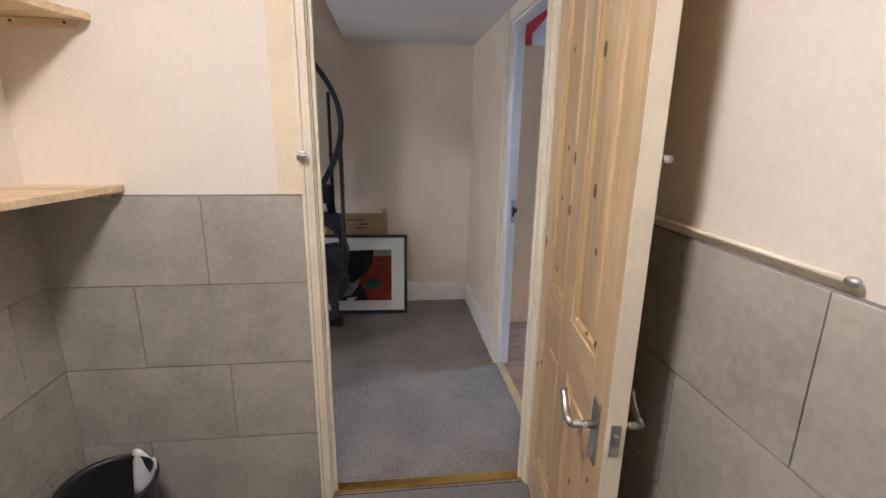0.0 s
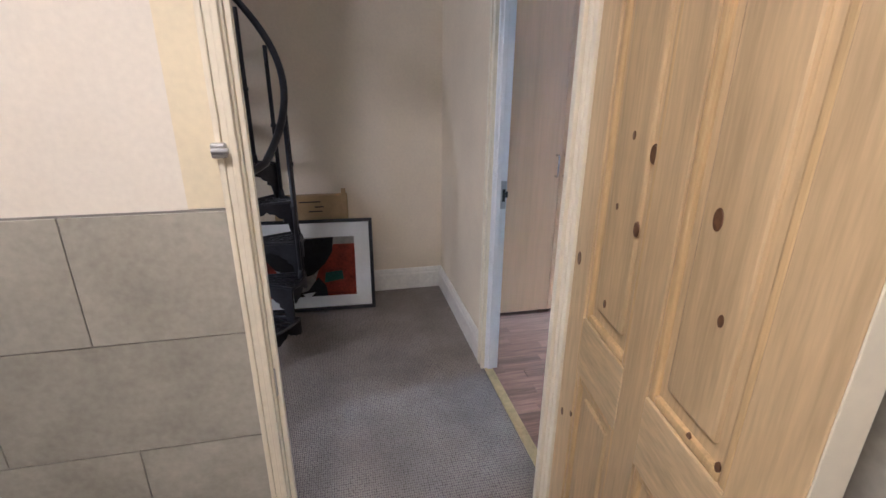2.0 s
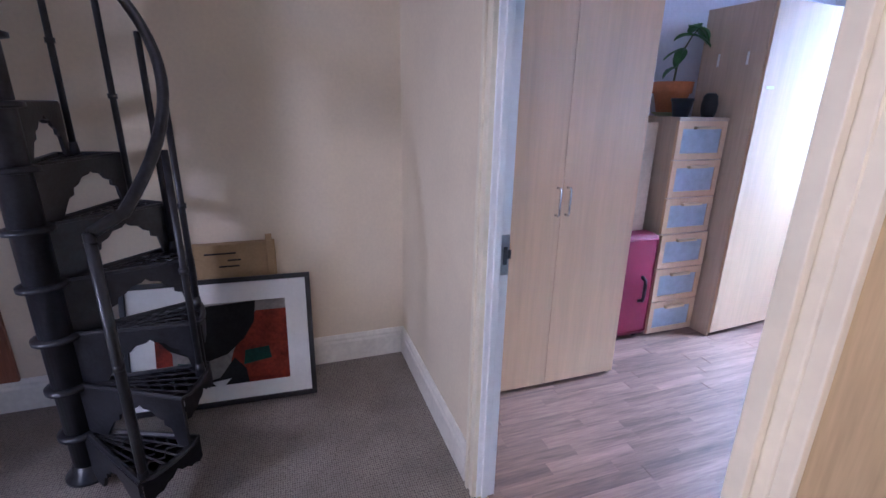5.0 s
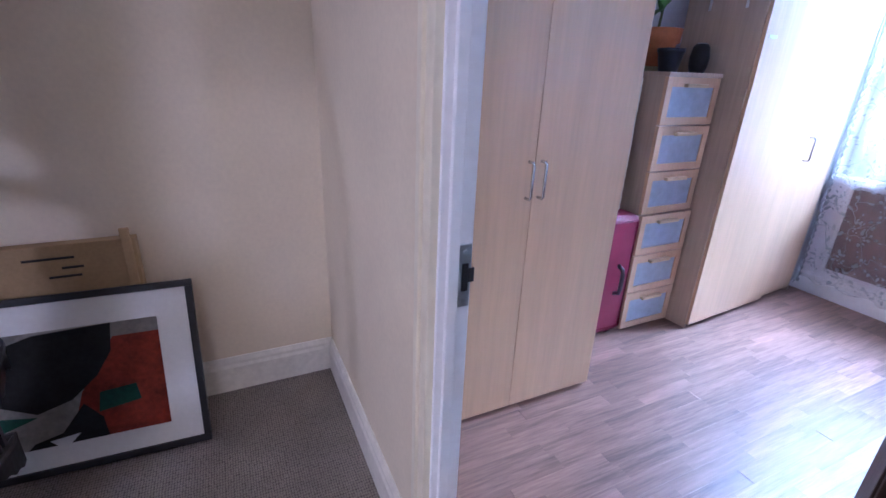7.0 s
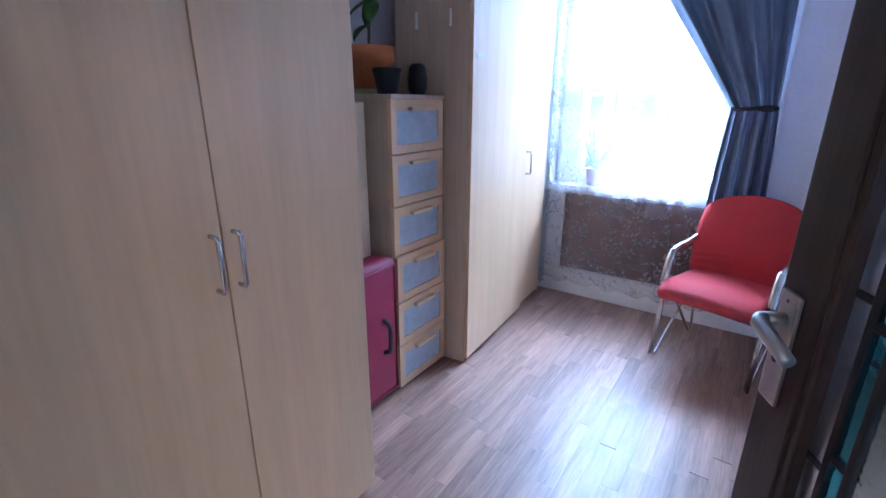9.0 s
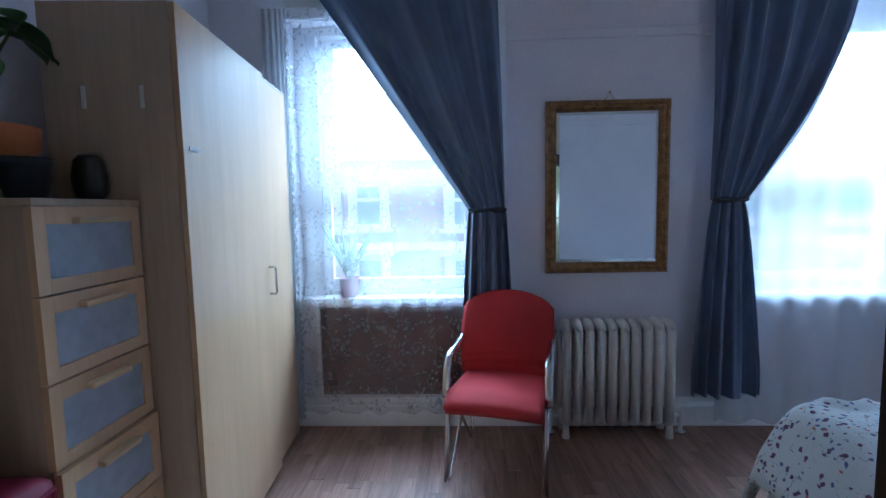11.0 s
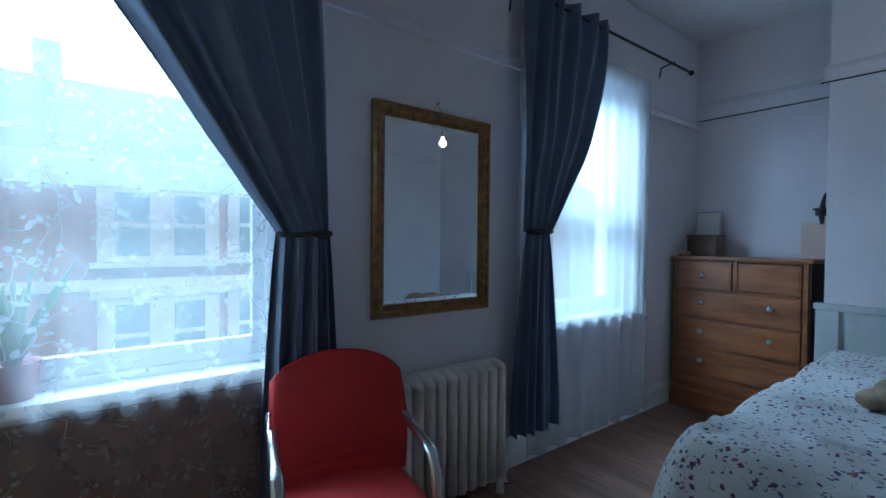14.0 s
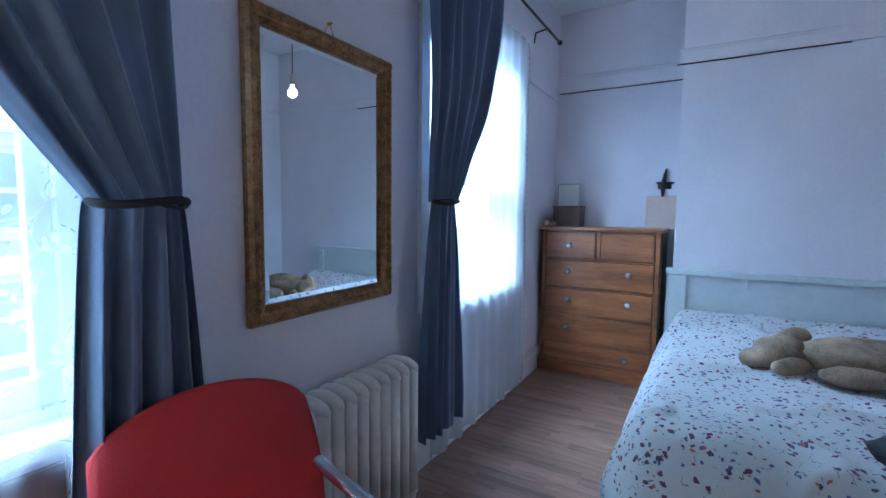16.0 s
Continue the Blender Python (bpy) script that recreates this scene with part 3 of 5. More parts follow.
tagged(link("threshold_strip", box(DOOR_A[0], DOOR_A[1], WY0 + 0.01, WY0 + 0.055, -0.004, 0.008, 0.003), BRASS), "polished brass threshold strip", "threshold strip", kind="structure")
tagged(link("threshold_strip", box(HX1 - 0.005, HX1 + 0.04, DOOR_B[0], DOOR_B[1], 0, 0.008, 0.003), STRIP), "worn brass threshold strip", "threshold strip", kind="structure")


# ---- windows ----
def sash_window(name, w):
    t = tagged(thing(name, "white painted sash window in daylight", "window", at=(RX1 + 0.15, sum(w) / 2, SILL)), kind="structure")
    x0, x1 = RX1 + 0.12, RX1 + 0.20
    mid = 1.52
    for y0, y1, z0, z1 in ((w[0], w[0] + 0.12, SILL, HEAD), (w[1] - 0.135, w[1], SILL, HEAD), (w[0] + 0.12, w[1] - 0.135, HEAD - 0.05, HEAD), (w[0] + 0.12, w[1] - 0.135, SILL, SILL + 0.03)):
        part("frame", box(x0 - 0.02, x1 + 0.06, y0, y1, z0, z1, 0.004), GLOSS_COOL, t)
    for sx, z0, z1 in ((0.0, SILL + 0.03, mid + 0.05), (0.045, mid + 0.005, HEAD - 0.05)):
        a, c = w[0] + 0.12, w[1] - (0.135 if sx == 0 else 0.17)
        s = part("sash", box(x0 + sx, x0 + sx + 0.04, a, a + 0.05, z0, z1, 0.004), GLOSS_COOL, t)
        part("stile", box(x0 + sx, x0 + sx + 0.04, c - 0.05, c, z0, z1, 0.004), GLOSS_COOL, s)
        part("bottom_rail", box(x0 + sx, x0 + sx + 0.04, a + 0.05, c - 0.05, z0, z0 + (0.07 if sx == 0 else 0.045), 0.004), GLOSS_COOL, s)
        part("top_rail", box(x0 + sx, x0 + sx + 0.04, a + 0.05, c - 0.05, z1 - (0.10 if sx == 0 else 0.045), z1, 0.004), GLOSS_COOL, s)
        if sx:
            part("parting_bead", box(x0 + sx, x0 + sx + 0.04, c, c + 0.034, z0, z1, 0.003), GLOSS_COOL, s)
        g = part("pane", box(x0 + sx + 0.018, x0 + sx + 0.022, a + 0.045, c - 0.045, z0 + 0.04, z1 - 0.04), GLASS, s)
        g.visible_shadow = False
    bm = box(RX1 - 0.03, x0, w[0] - 0.05, w[1] + 0.05, SILL - 0.04, SILL, 0.008)
    part("window_sill", bm, GLOSS_COOL, t)
    for y0, y1 in ((w[0] - 0.08, w[0] - 0.004), (w[1] + 0.004, w[1] + 0.08)):
        part("architrave", box(RX1 - 0.022, RX1, y0, y1, SILL, HEAD + 0.1, 0.005), GLOSS_COOL, t)
    part("architrave", box(RX1 - 0.022, RX1, w[0] - 0.004, w[1] + 0.004, HEAD + 0.004, HEAD + 0.1, 0.005), GLOSS_COOL, t)
    return t


sash_window("window_1", W1)
sash_window("window_2", W2)
bm = box(RX1 - 0.018, RX1 - 0.002, 2.87, 3.75, 0.20, 0.74, 0.003)
t = thing("window_panel", "brown floral patterned board under the window", "panel", at=(RX1, 3.3, 0.2))
part("board", bm, SPECK, t)
bm = box(RX1 - 0.03, RX1 - 0.019, 2.85, 2.87, 0.18, 0.76, 0.003)
part("edging", bm, GLOSS_COOL, t)
part("edging", box(RX1 - 0.03, RX1 - 0.019, 3.75, 3.77, 0.18, 0.76, 0.003), GLOSS_COOL, t)


# ---- outside: the terrace across the street ----
struct("backdrop", box(80, 80.5, -260, 260, -4, 120), GLOW, "bright overcast sky", "sky")
struct("ground", box(4.7, 400, -250, 250, -3.9, -3.6), ROAD, "grey street far below the window", "ground")


def terrace_house(y):
    t = thing("terrace_house", "red brick terrace house with white bay windows", "house", at=(14, y, -3.6), group="terrace across the street")
    part("wall", box(14, 22, y - 2.5, y + 2.5, -3.6, 2.75), BRICK, t)
    own = prism([(13.7, 2.72), (22.3, 2.72), (18, 5.4)], 5.0, Matrix(((1, 0, 0, 0), (0, 0, -1, y + 2.5), (0, 1, 0, 0), (0, 0, 0, 1))))
    part("roof", own, SLATE, t)
    part("gutter", box(13.6, 13.75, y - 2.5, y + 2.5, 2.6, 2.74, 0.02), STONE, t)
    for z0, wy, n in ((0.80, y + 0.1, 2), (-1.5, y + 0.1, 2), (0.85, y - 1.75, 1), (-1.45, y - 1.75, 1)):
        wd = 0.56 * n
        bay = part("window", box(13.86, 14.05, wy - wd, wy + wd, z0 - 0.02, z0 + 1.52, 0.01), STONE, t)
        part("lintel", box(13.78, 14.03, wy - wd - 0.12, wy + wd + 0.12, z0 + 1.53, z0 + 1.74, 0.02), STONE, bay)
        for i in range(n):
            c = wy + (i - (n - 1) / 2) * 1.05
            for h in (0, 1):
                part("pane", box(13.84 + 0.012 * h, 13.87, c - 0.30, c + 0.30, z0 + 0.10 + h * 0.70, z0 + 0.70 + h * 0.70), HOUSEPANE, bay)
        part("sill", box(13.75, 13.98, wy - wd - 0.12, wy + wd + 0.12, z0 - 0.14, z0 - 0.03, 0.01), STONE, bay)
    part("string_course", box(13.9, 14.02, y - 2.5, y + 2.5, 0.2, 0.42, 0.01), STONE, t)
    part("chimney", box(17.6, 18.6, y + 1.9, y + 2.45, 4.4, 6.2, 0.02), BRICK, t)
    return t


h = terrace_house(2.1)
for dy in (-15, -10, -5, 5, 10, 15, 20):
    copy_thing(h, Matrix.Translation((14, 2.1 + dy, -3.6)))


# ---- bathroom things ----
def pine_door():
    L, T, H = 0.742, 0.044, 1.955
    ang = math.atan2(-0.736, -0.098)
    m = Matrix.Translation((1.038, 2.052, 0.008)) @ Matrix.Rotation(ang, 4, "Z")
    t = thing("panel_door", "open varnished knotty pine panel door", "door", at=(1.038, 2.052, 0.008))

    def add(name, bm, material, parent, label=""):
        bm.transform(m)
        return part(name, bm, material, parent, label)

    # local: x along the leaf from the hinge, y through it (0 is the far face), z up
    W = 0.105
    for a in (0, L - W):
        add("stile", box(a, a + W, -T, 0, 0, H, 0.003), PINE, t)
    add("muntin", box(L / 2 - 0.045, L / 2 + 0.045, -T + 0.001, -0.001, 0.2, H - 0.1, 0.002), PINE, t)
    rails = ((0, 0.2), (0.74, 0.90), (H - 0.105, H))
    for z0, z1 in rails:
        for a, c in ((W, L / 2 - 0.045), (L / 2 + 0.045, L - W)):
            add("rail", box(a, c, -T, 0, z0, z1, 0.003), PINE_H, t)
    for z0, z1 in ((0.2, 0.74), (0.90, H - 0.105)):
        for a, c in ((W, L / 2 - 0.045), (L / 2 + 0.045, L - W)):
            p = add("panel", box(a, c, -T + 0.014, -0.014, z0, z1), PINE, t)
            add("raised_field", box(a + 0.045, c - 0.045, -T + 0.006, -0.006, z0 + 0.05, z1 - 0.05, 0.006), PINE, p)
            for q0, q1, s0, s1 in ((a, a + 0.02, z0, z1), (c - 0.02, c, z0, z1), (a + 0.02, c - 0.02, z0, z0 + 0.02), (a + 0.02, c - 0.02, z1 - 0.02, z1)):
                add("moulding", box(q0, q1, -T + 0.004, -0.004, s0, s1, 0.006), MOULD, p)
    spots = [(0.30, 1.335, 0.014), (0.28, 1.187, 0.012), (0.195, 0.983, 0.008), (0.50, 1.27, 0.014), (0.038, 1.035, 0.014), (0.19, 1.21, 0.006), (0.22, 1.36, 0.007), (0.55, 1.133, 0.008), (0.54, 0.915, 0.008), (0.61, 0.925, 0.007), (0.475, 1.59, 0.014), (0.20, 1.63, 0.006), (0.10, 0.60, 0.007), (0.04, 0.56, 0.010), (0.52, 0.46, 0.008), (0.30, 0.30, 0.007), (0.67, 0.60, 0.006)]
    for u, z, r in spots:
        deep = -T if (u < W or u > L - W or abs(u - L / 2) < 0.045 or 0.74 < z < 0.9) else -T + 0.006
        k = bmesh.new()
        bmesh.ops.create_cone(k, cap_ends=True, segments=14, radius1=r, radius2=r * 0.9, depth=0.003)
        k.transform(Matrix.Translation((u, deep, z)) @ Matrix.Rotation(radians(90), 4, "X") @ Matrix.Diagonal((0.8, 1.35, 1, 1)))
        add("knot", k, KNOT, t)
    add("edge_band", box(L, L + 0.003, -T + 0.001, -0.001, 0, H, 0.001), CREAMGLOSS, t, "bare cream painted latch edge")
    hz = 0.745
    pl = add("latch_plate", box(L + 0.003, L + 0.006, -T + 0.01, -0.012, hz - 0.015, hz + 0.06, 0.001), CHROME, t)
    add("latch_bolt", box(L + 0.006, L + 0.014, -T + 0.016, -0.018, hz + 0.012, hz + 0.038, 0.002), SATIN, pl)
    for s, y in ((-1, -T), (1, 0)):
        h = add("handle", box(L - 0.075, L - 0.032, y, y + s * 0.006, hz - 0.075, hz + 0.085, 0.003), CHROME, t, "chrome lever handle")
        bm = cyl((L - 0.055, y + s * 0.005, hz + 0.02), (L - 0.055, y + s * 0.055, hz + 0.02), 0.0095)
        tube([(L - 0.055, y + s * 0.055, hz + 0.02), (L - 0.075, y + s * 0.06, hz + 0.022), (L - 0.10, y + s * 0.06, hz + 0.034), (L - 0.118, y + s * 0.06, hz + 0.056), (L - 0.128, y + s * 0.06, hz + 0.066)], [0.010, 0.010, 0.009, 0.008, 0.009], 12, bm)
        add("lever", smooth(bm), CHROME, h)
    add("bolt", smooth(cyl((L - 0.03, 0, 1.36), (L - 0.03, 0.03, 1.36), 0.009)), CHROME, t, "small chrome bolt knob")
    for z in (0.25, 1.72):
        add("hinge", box(-0.004, 0.03, -0.003, 0.004, z, z + 0.09, 0.001), SATIN, t)
    return t


pine_door()


def shelf(z, x1, y1):
    t = thing("corner_shelf", "raw pine corner shelf board", "shelf", at=(BX0, WY0, z), group="corner shelves")
    out = [(BX0, 1.35), (BX0 + 0.14, 1.38), (x1 - 0.02, WY0 - 0.075), (x1, WY0 - 0.05), (x1, WY0 - 0.001), (BX0, WY0 - 0.001)]
    bm = prism(out, 0.02, Matrix.Translation((0, 0, z)))
    part("board", bm, RAWPINE, t)
    part("batten", box(BX0 + 0.02, x1 - 0.04, WY0 - 0.02, WY0, z - 0.02, z, 0.002), RAWPINE, t)
    for x in (x1 - 0.06, x1 - 0.2):
        part("screw", cyl((x, WY0 - 0.024, z - 0.01), (x, WY0 - 0.018, z - 0.01), 0.004, seg=8), BLACK, t)


shelf(1.215, -0.385, 0)
shelf(1.705, -0.40, 0)

t = thing("waste_bin", "black plastic waste bin with white bag", "bin", at=(-0.46, 1.85, 0))
bm = lathe([(0.105, 0), (0.11, 0.004), (0.135, 0.30), (0.142, 0.305), (0.142, 0.315), (0.130, 0.315), (0.128, 0.30), (0.100, 0.012), (0.0, 0.012)], (-0.46, 1.85, -0.003), 36)
part("body", smooth(bm), BLACK, t)


def bag(u, v):
    a = 0.4 + u * 1.1
    r = 0.136 - 0.03 * v
    return Vector((-0.46 + r * math.cos(a), 1.85 + r * math.sin(a) * 1.0, 0.325 - 0.16 * v + 0.012 * math.sin(u * 9)))


part("liner", smooth(sheet(bag, 12, 6, 0.002)), WHITE, t, "white plastic liner hanging over the rim")

# cable trunking on the right wall
t = thing("wall_conduit", "cream painted pipe along the tile top", "pipe", at=(BX1, 1.3, 1.21))
part("pipe", smooth(tube([(BX1 - 0.014, y, 1.224) for y in (2.06, 1.7, 1.4, 1.05)], 0.005)), CREAMGLOSS, t)
part("end_knob", smooth(blob((BX1 - 0.014, 1.04, 1.224), (0.008, 0.012, 0.008))), SATIN, t, "worn metal end cap")
t = thing("ceiling_light", "round lit opal ceiling light", "lamp", at=(0.05, 0.9, BCEIL))
part("rim", smooth(lathe([(0.13, -0.03), (0.15, -0.03), (0.15, -0.001), (0.0, -0.001)], (0.05, 0.9, BCEIL))), GLOSS, t)
part("diffuser", smooth(lathe([(0.0, -0.0299), (0.12, -0.0299), (0.12, -0.005), (0.0, -0.005)], (0.05, 0.9, BCEIL))), DIFFUSER, t)
# holder added to go with the hall fill, out of view
t = thing("hall_light", "unseen white holder added over the hall fill", "lamp", at=(0.55, 2.7, HCEIL))
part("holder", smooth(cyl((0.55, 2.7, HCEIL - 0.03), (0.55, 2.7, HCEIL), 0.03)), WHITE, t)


# ---- spiral stair ----
PX, PY, RAD, RISE, STEP = -0.315, 3.645, 0.47, 0.2, 24.0
A0 = -52.0


def polar(a, r, z):
    return Vector((PX + r * math.cos(radians(a)), PY + r * math.sin(radians(a)), z))


def spiral_stair():
    t = thing("spiral_staircase", "black cast-iron spiral staircase with pierced treads", "staircase", at=(PX, PY, 0))
    part("pole", smooth(cyl((PX, PY, 0), (PX, PY, 4.0), 0.052, seg=24)), IRON, t)
    part("pole_foot", smooth(lathe([(0.085, 0), (0.085, 0.012), (0.06, 0.03), (0.054, 0.06)], (PX, PY, 0))), IRON, t)
    N = 17
    for i in range(N):
        a, z = A0 + STEP * i, RISE * (i + 1)
        c = part("collar", smooth(lathe([(0.055, -0.012), (0.075, -0.008), (0.075, 0.006), (0.055, 0.012)], (PX, PY, z))), IRON, t)
        # tread plate: rim and diagonal lattice
        span = STEP + 5
        bm = bmesh.new()
        outer = [polar(a + span * k / 6, RAD, z) for k in range(7)]
        rim = [polar(a, 0.05, z)] + outer + [polar(a + span, 0.05, z)]
        tube(rim, 0.011, 6, bm, closed=True)
        for k in range(1, 5):
            tube([polar(a + span * k / 5, 0.09, z - 0.004), polar(a + span * k / 5, RAD, z - 0.004)], 0.0045, 5, bm)
        for r0 in [0.14 + 0.05 * k for k in range(7)]:
            tube([polar(a + span * k / 6, r0 + 0.03 * (k % 2), z - 0.004) for k in range(7)], 0.0045, 5, bm)
        own = bmesh.new()
        vs = [own.verts.new(p - Vector((0, 0, 0.011))) for p in rim]
        own.faces.new(vs)
        bmesh.ops.solidify(own, geom=own.faces[:], thickness=0.006)
        join(bm, own)
        tr = part("tread", bm, IRON, t)
        # pierced riser under the front edge
        pts = [(0.045, 0)]
        pts += [(RAD, 0), (RAD, -RISE * 0.98), (RAD - 0.045, -RISE * 0.98), (RAD - 0.06, -0.125), (RAD - 0.085, -0.115), (RAD - 0.085, -0.095), (RAD - 0.11, -0.085), (RAD - 0.13, -0.062), (RAD - 0.16, -0.055), (RAD - 0.175, -0.042), (RAD - 0.19, -0.055), (RAD - 0.225, -0.062), (RAD - 0.245, -0.085), (RAD - 0.27, -0.095), (RAD - 0.275, -0.12), (RAD - 0.30, -0.13), (0.13, -RISE * 0.98), (0.045, -RISE * 0.98)]
        mm = Matrix.Translation((PX, PY, z)) @ Matrix.Rotation(radians(a), 4, "Z") @ Matrix.Rotation(radians(90), 4, "X")
        part("riser", prism(pts, 0.012, mm), IRON, tr)
        # outer apron with scalloped lower edge
        ap = bmesh.new()
        K = 12
        top = [ap.verts.new(polar(a + span * k / K, RAD + 0.004, z)) for k in range(K + 1)]
        low = [ap.verts.new(polar(a + span * k / K, RAD + 0.004, z - 0.035 - 0.05 * abs(math.cos(k / K * math.pi)) - 0.008 * (k % 2))) for k in range(K + 1)]
        for k in range(K):
            ap.faces.new((top[k], top[k + 1], low[k + 1], low[k]))
        bmesh.ops.solidify(ap, geom=ap.faces[:], thickness=0.008)
        part("apron", ap, IRON, tr)
        # baluster
        ab = a + (2 if i == 0 else 20)
        if i < N - 3:
            r = RAD - 0.015
            ztop = z + 0.86
            bal = cyl(polar(ab, r, z - 0.02), polar(ab, r, ztop), 0.012 if i else 0.016, seg=10)
            cyl(polar(ab, r, z), polar(ab, r, z + 0.05), 0.02, 0.014, 10, bal)
            cyl(polar(ab, r, z + 0.42), polar(ab, r, z + 0.44), 0.017, seg=10, bm=bal)
            part("baluster", smooth(bal), IRON, t)
    rail = [polar(A0 + 2, RAD - 0.015, RISE + 0.83), polar(A0 + 3, RAD - 0.015, RISE + 0.86)]
    for k in range(1, 14 * 4):
        a = A0 + 3 + k * 6
        rail.append(polar(a, RAD - 0.015, RISE + 0.86 + RISE * max(0, (k * 6 - 10)) / STEP * 0.97 + 0.02))
    part("handrail", smooth(tube(rail, 0.019, 10)), IRON, t)


spiral_stair()


# ---- hall things ----
def framed_print():
    # local: x along, y up the picture, z out of it; leans on the wall
    m = Matrix.Translation((-0.27, 3.955, 0.004)) @ Matrix.Rotation(radians(-3.0), 4, "Z") @ Matrix.Rotation(radians(90 - 16), 4, "X")
    t = thing("framed_print", "black framed abstract print in red and green leaning on wall", "picture", at=(-0.27, 3.955, 0.004))

    def add(name, bm, material, parent, label=""):
        bm.transform(m)
        return part(name, bm, material, parent, label)

    W, H, F = 0.845, 0.62, 0.024
    for x0, x1, y0, y1 in ((0, W, 0, F), (0, W, H - F, H), (0, F, F, H - F), (W - F, W, F, H - F)):
        add("frame", box(x0, x1, y0, y1, -0.01, 0.012, 0.003), BLACK, t)
    mount = add("mount", box(F, W - F, F, H - F, -0.004, 0.001), WHITE, t, "white mount board")
    add("glazing_backing", box(F, W - F, F, H - F, -0.009, -0.005), CARD, t)
    z = 0.0015

    def patch(pts, material, up=0):
        own = bmesh.new()
        own.faces.new([own.verts.new((x, y, z + up * 0.0006)) for x, y in pts])
        bmesh.ops.solidify(own, geom=own.faces[:], thickness=0.0004)
        add("print_patch", own, material, mount)

    patch([(0.13, 0.10), (0.72, 0.10), (0.72, 0.50), (0.13, 0.50)], ART4, 0)
    patch([(0.42, 0.10), (0.72, 0.10), (0.72, 0.45), (0.58, 0.45), (0.53, 0.36), (0.47, 0.27)], ART1, 1)
    patch([(0.13, 0.42), (0.36, 0.49), (0.58, 0.50), (0.57, 0.40), (0.52, 0.32), (0.44, 0.25), (0.34, 0.22), (0.13, 0.32)], ART2, 2)
    patch([(0.13, 0.10), (0.20, 0.10), (0.20, 0.28), (0.13, 0.36)], ART1, 2)
    patch([(0.30, 0.10), (0.53, 0.10), (0.52, 0.17), (0.47, 0.23), (0.40, 0.14), (0.32, 0.12)], ART2, 3)
    patch([(0.51, 0.19), (0.64, 0.21), (0.63, 0.27), (0.52, 0.26)], ART3, 3)
    patch([(0.22, 0.17), (0.34, 0.21), (0.22, 0.23)], ART3, 3)
    patch([(0.36, 0.12), (0.38, 0.10), (0.42, 0.10), (0.45, 0.13)], WHITE, 4)
    return t


framed_print()
t = thing("cardboard_box", "flattened buff cardboard box leaning on the wall behind the print", "box", at=(0.1, 4.1, 0))
m = Matrix.Translation((-0.05, 4.125, 0.0)) @ Matrix.Rotation(radians(-3), 4, "X")
bm = box(0, 0.48, -0.03, 0.02, 0.0, 0.76, 0.003)
bm.transform(m)
part("panel", bm, CARD, t)
for x0, z0, w in ((0.16, 0.71, 0.14), (0.26, 0.675, 0.06), (0.22, 0.645, 0.09)):
    bm = box(x0, x0 + w, -0.033, -0.0305, z0, z0 + 0.008)
    bm.transform(m)
    part("printed_bar", bm, BLACK, t)
bm = box(0.44, 0.47, -0.045, -0.032, 0.45, 0.80, 0.003)
bm.transform(m)
part("flap", bm, CARD, t)

t = thing("carved_panel", "red-brown fluted wooden panel standing on the skirting", "wood panel", at=(-1.0, HY1, 0.155))
part("back_board", box(-1.28, -0.745, HY1 - 0.018, HY1, 0.155, 1.42, 0.002), REDBROWN, t)
for x in (-1.10, -0.96, -0.84):
    bm = bmesh.new()
    for k in range(3):
        cyl((x + k * 0.028, HY1 - 0.026, 0.42), (x + k * 0.028, HY1 - 0.026, 0.98), 0.012, seg=10, bm=bm)
    part("fluting", smooth(bm), REDBROWN, t)
    part("scroll_foot", smooth(blob((x + 0.03, HY1 - 0.03, 0.39), (0.035, 0.02, 0.03))), REDBROWN, t)
part("shelf_moulding", box(-1.28, -0.75, HY1 - 0.06, HY1 - 0.018, 0.99, 1.03, 0.006), DARKWOOD, t)


# ---- bedroom: wardrobes and drawers ----
def bar_handle(parent, x, y, z0, z1):
    bm = tube([(x, y, z1), (x, y - 0.024, z1), (x, y - 0.03, z1 - 0.008), (x, y - 0.03, z0 + 0.008), (x, y - 0.024, z0), (x, y, z0)], 0.0055, 10)
    return part("handle", smooth(bm), CHROME, parent, "chrome bow handle")


def wardrobe(x0, x1, yf, top, split, handles, label, slant=0.0, turn=0.0, back=RY1):
    t = thing("wardrobe", label, "wardrobe", at=(x0, yf, 0))
    t.rotation_euler.z = radians(turn)
    part("side_panel", box(x0, x0 + 0.018, yf + 0.02, back - 0.01, 0, top, 0.001), BIRCHSIDE, t)
    part("side_panel", box(x1 - 0.018, x1, yf + 0.02, back - 0.01, 0, top, 0.001), BIRCHSIDE, t)
    part("top_panel", box(x0 + 0.018, x1 - 0.018, yf + 0.02, back - 0.01, top - 0.018, top, 0.001), BIRCHSIDE, t)
    part("back_panel", box(x0 + 0.018, x1 - 0.018, back - 0.02, back - 0.012, 0.06, top - 0.018), BIRCHSIDE, t)
    part("plinth", box(x0 + 0.018, x1 - 0.018, yf + 0.06, yf + 0.075, 0, 0.06), DARKWOOD, t)
    edges = [x0] + split + [x1]
    for i, (a, c) in enumerate(zip(edges, edges[1:])):
        dy = slant * i
        d = part("door", box(a + 0.0015, c - 0.0015, yf + dy, yf + 0.018 + dy, 0.028, top - 0.002, 0.0015), BIRCH, t)
        if handles[i]:
            bar_handle(d, handles[i][0], yf + dy, *handles[i][1:])
    return t


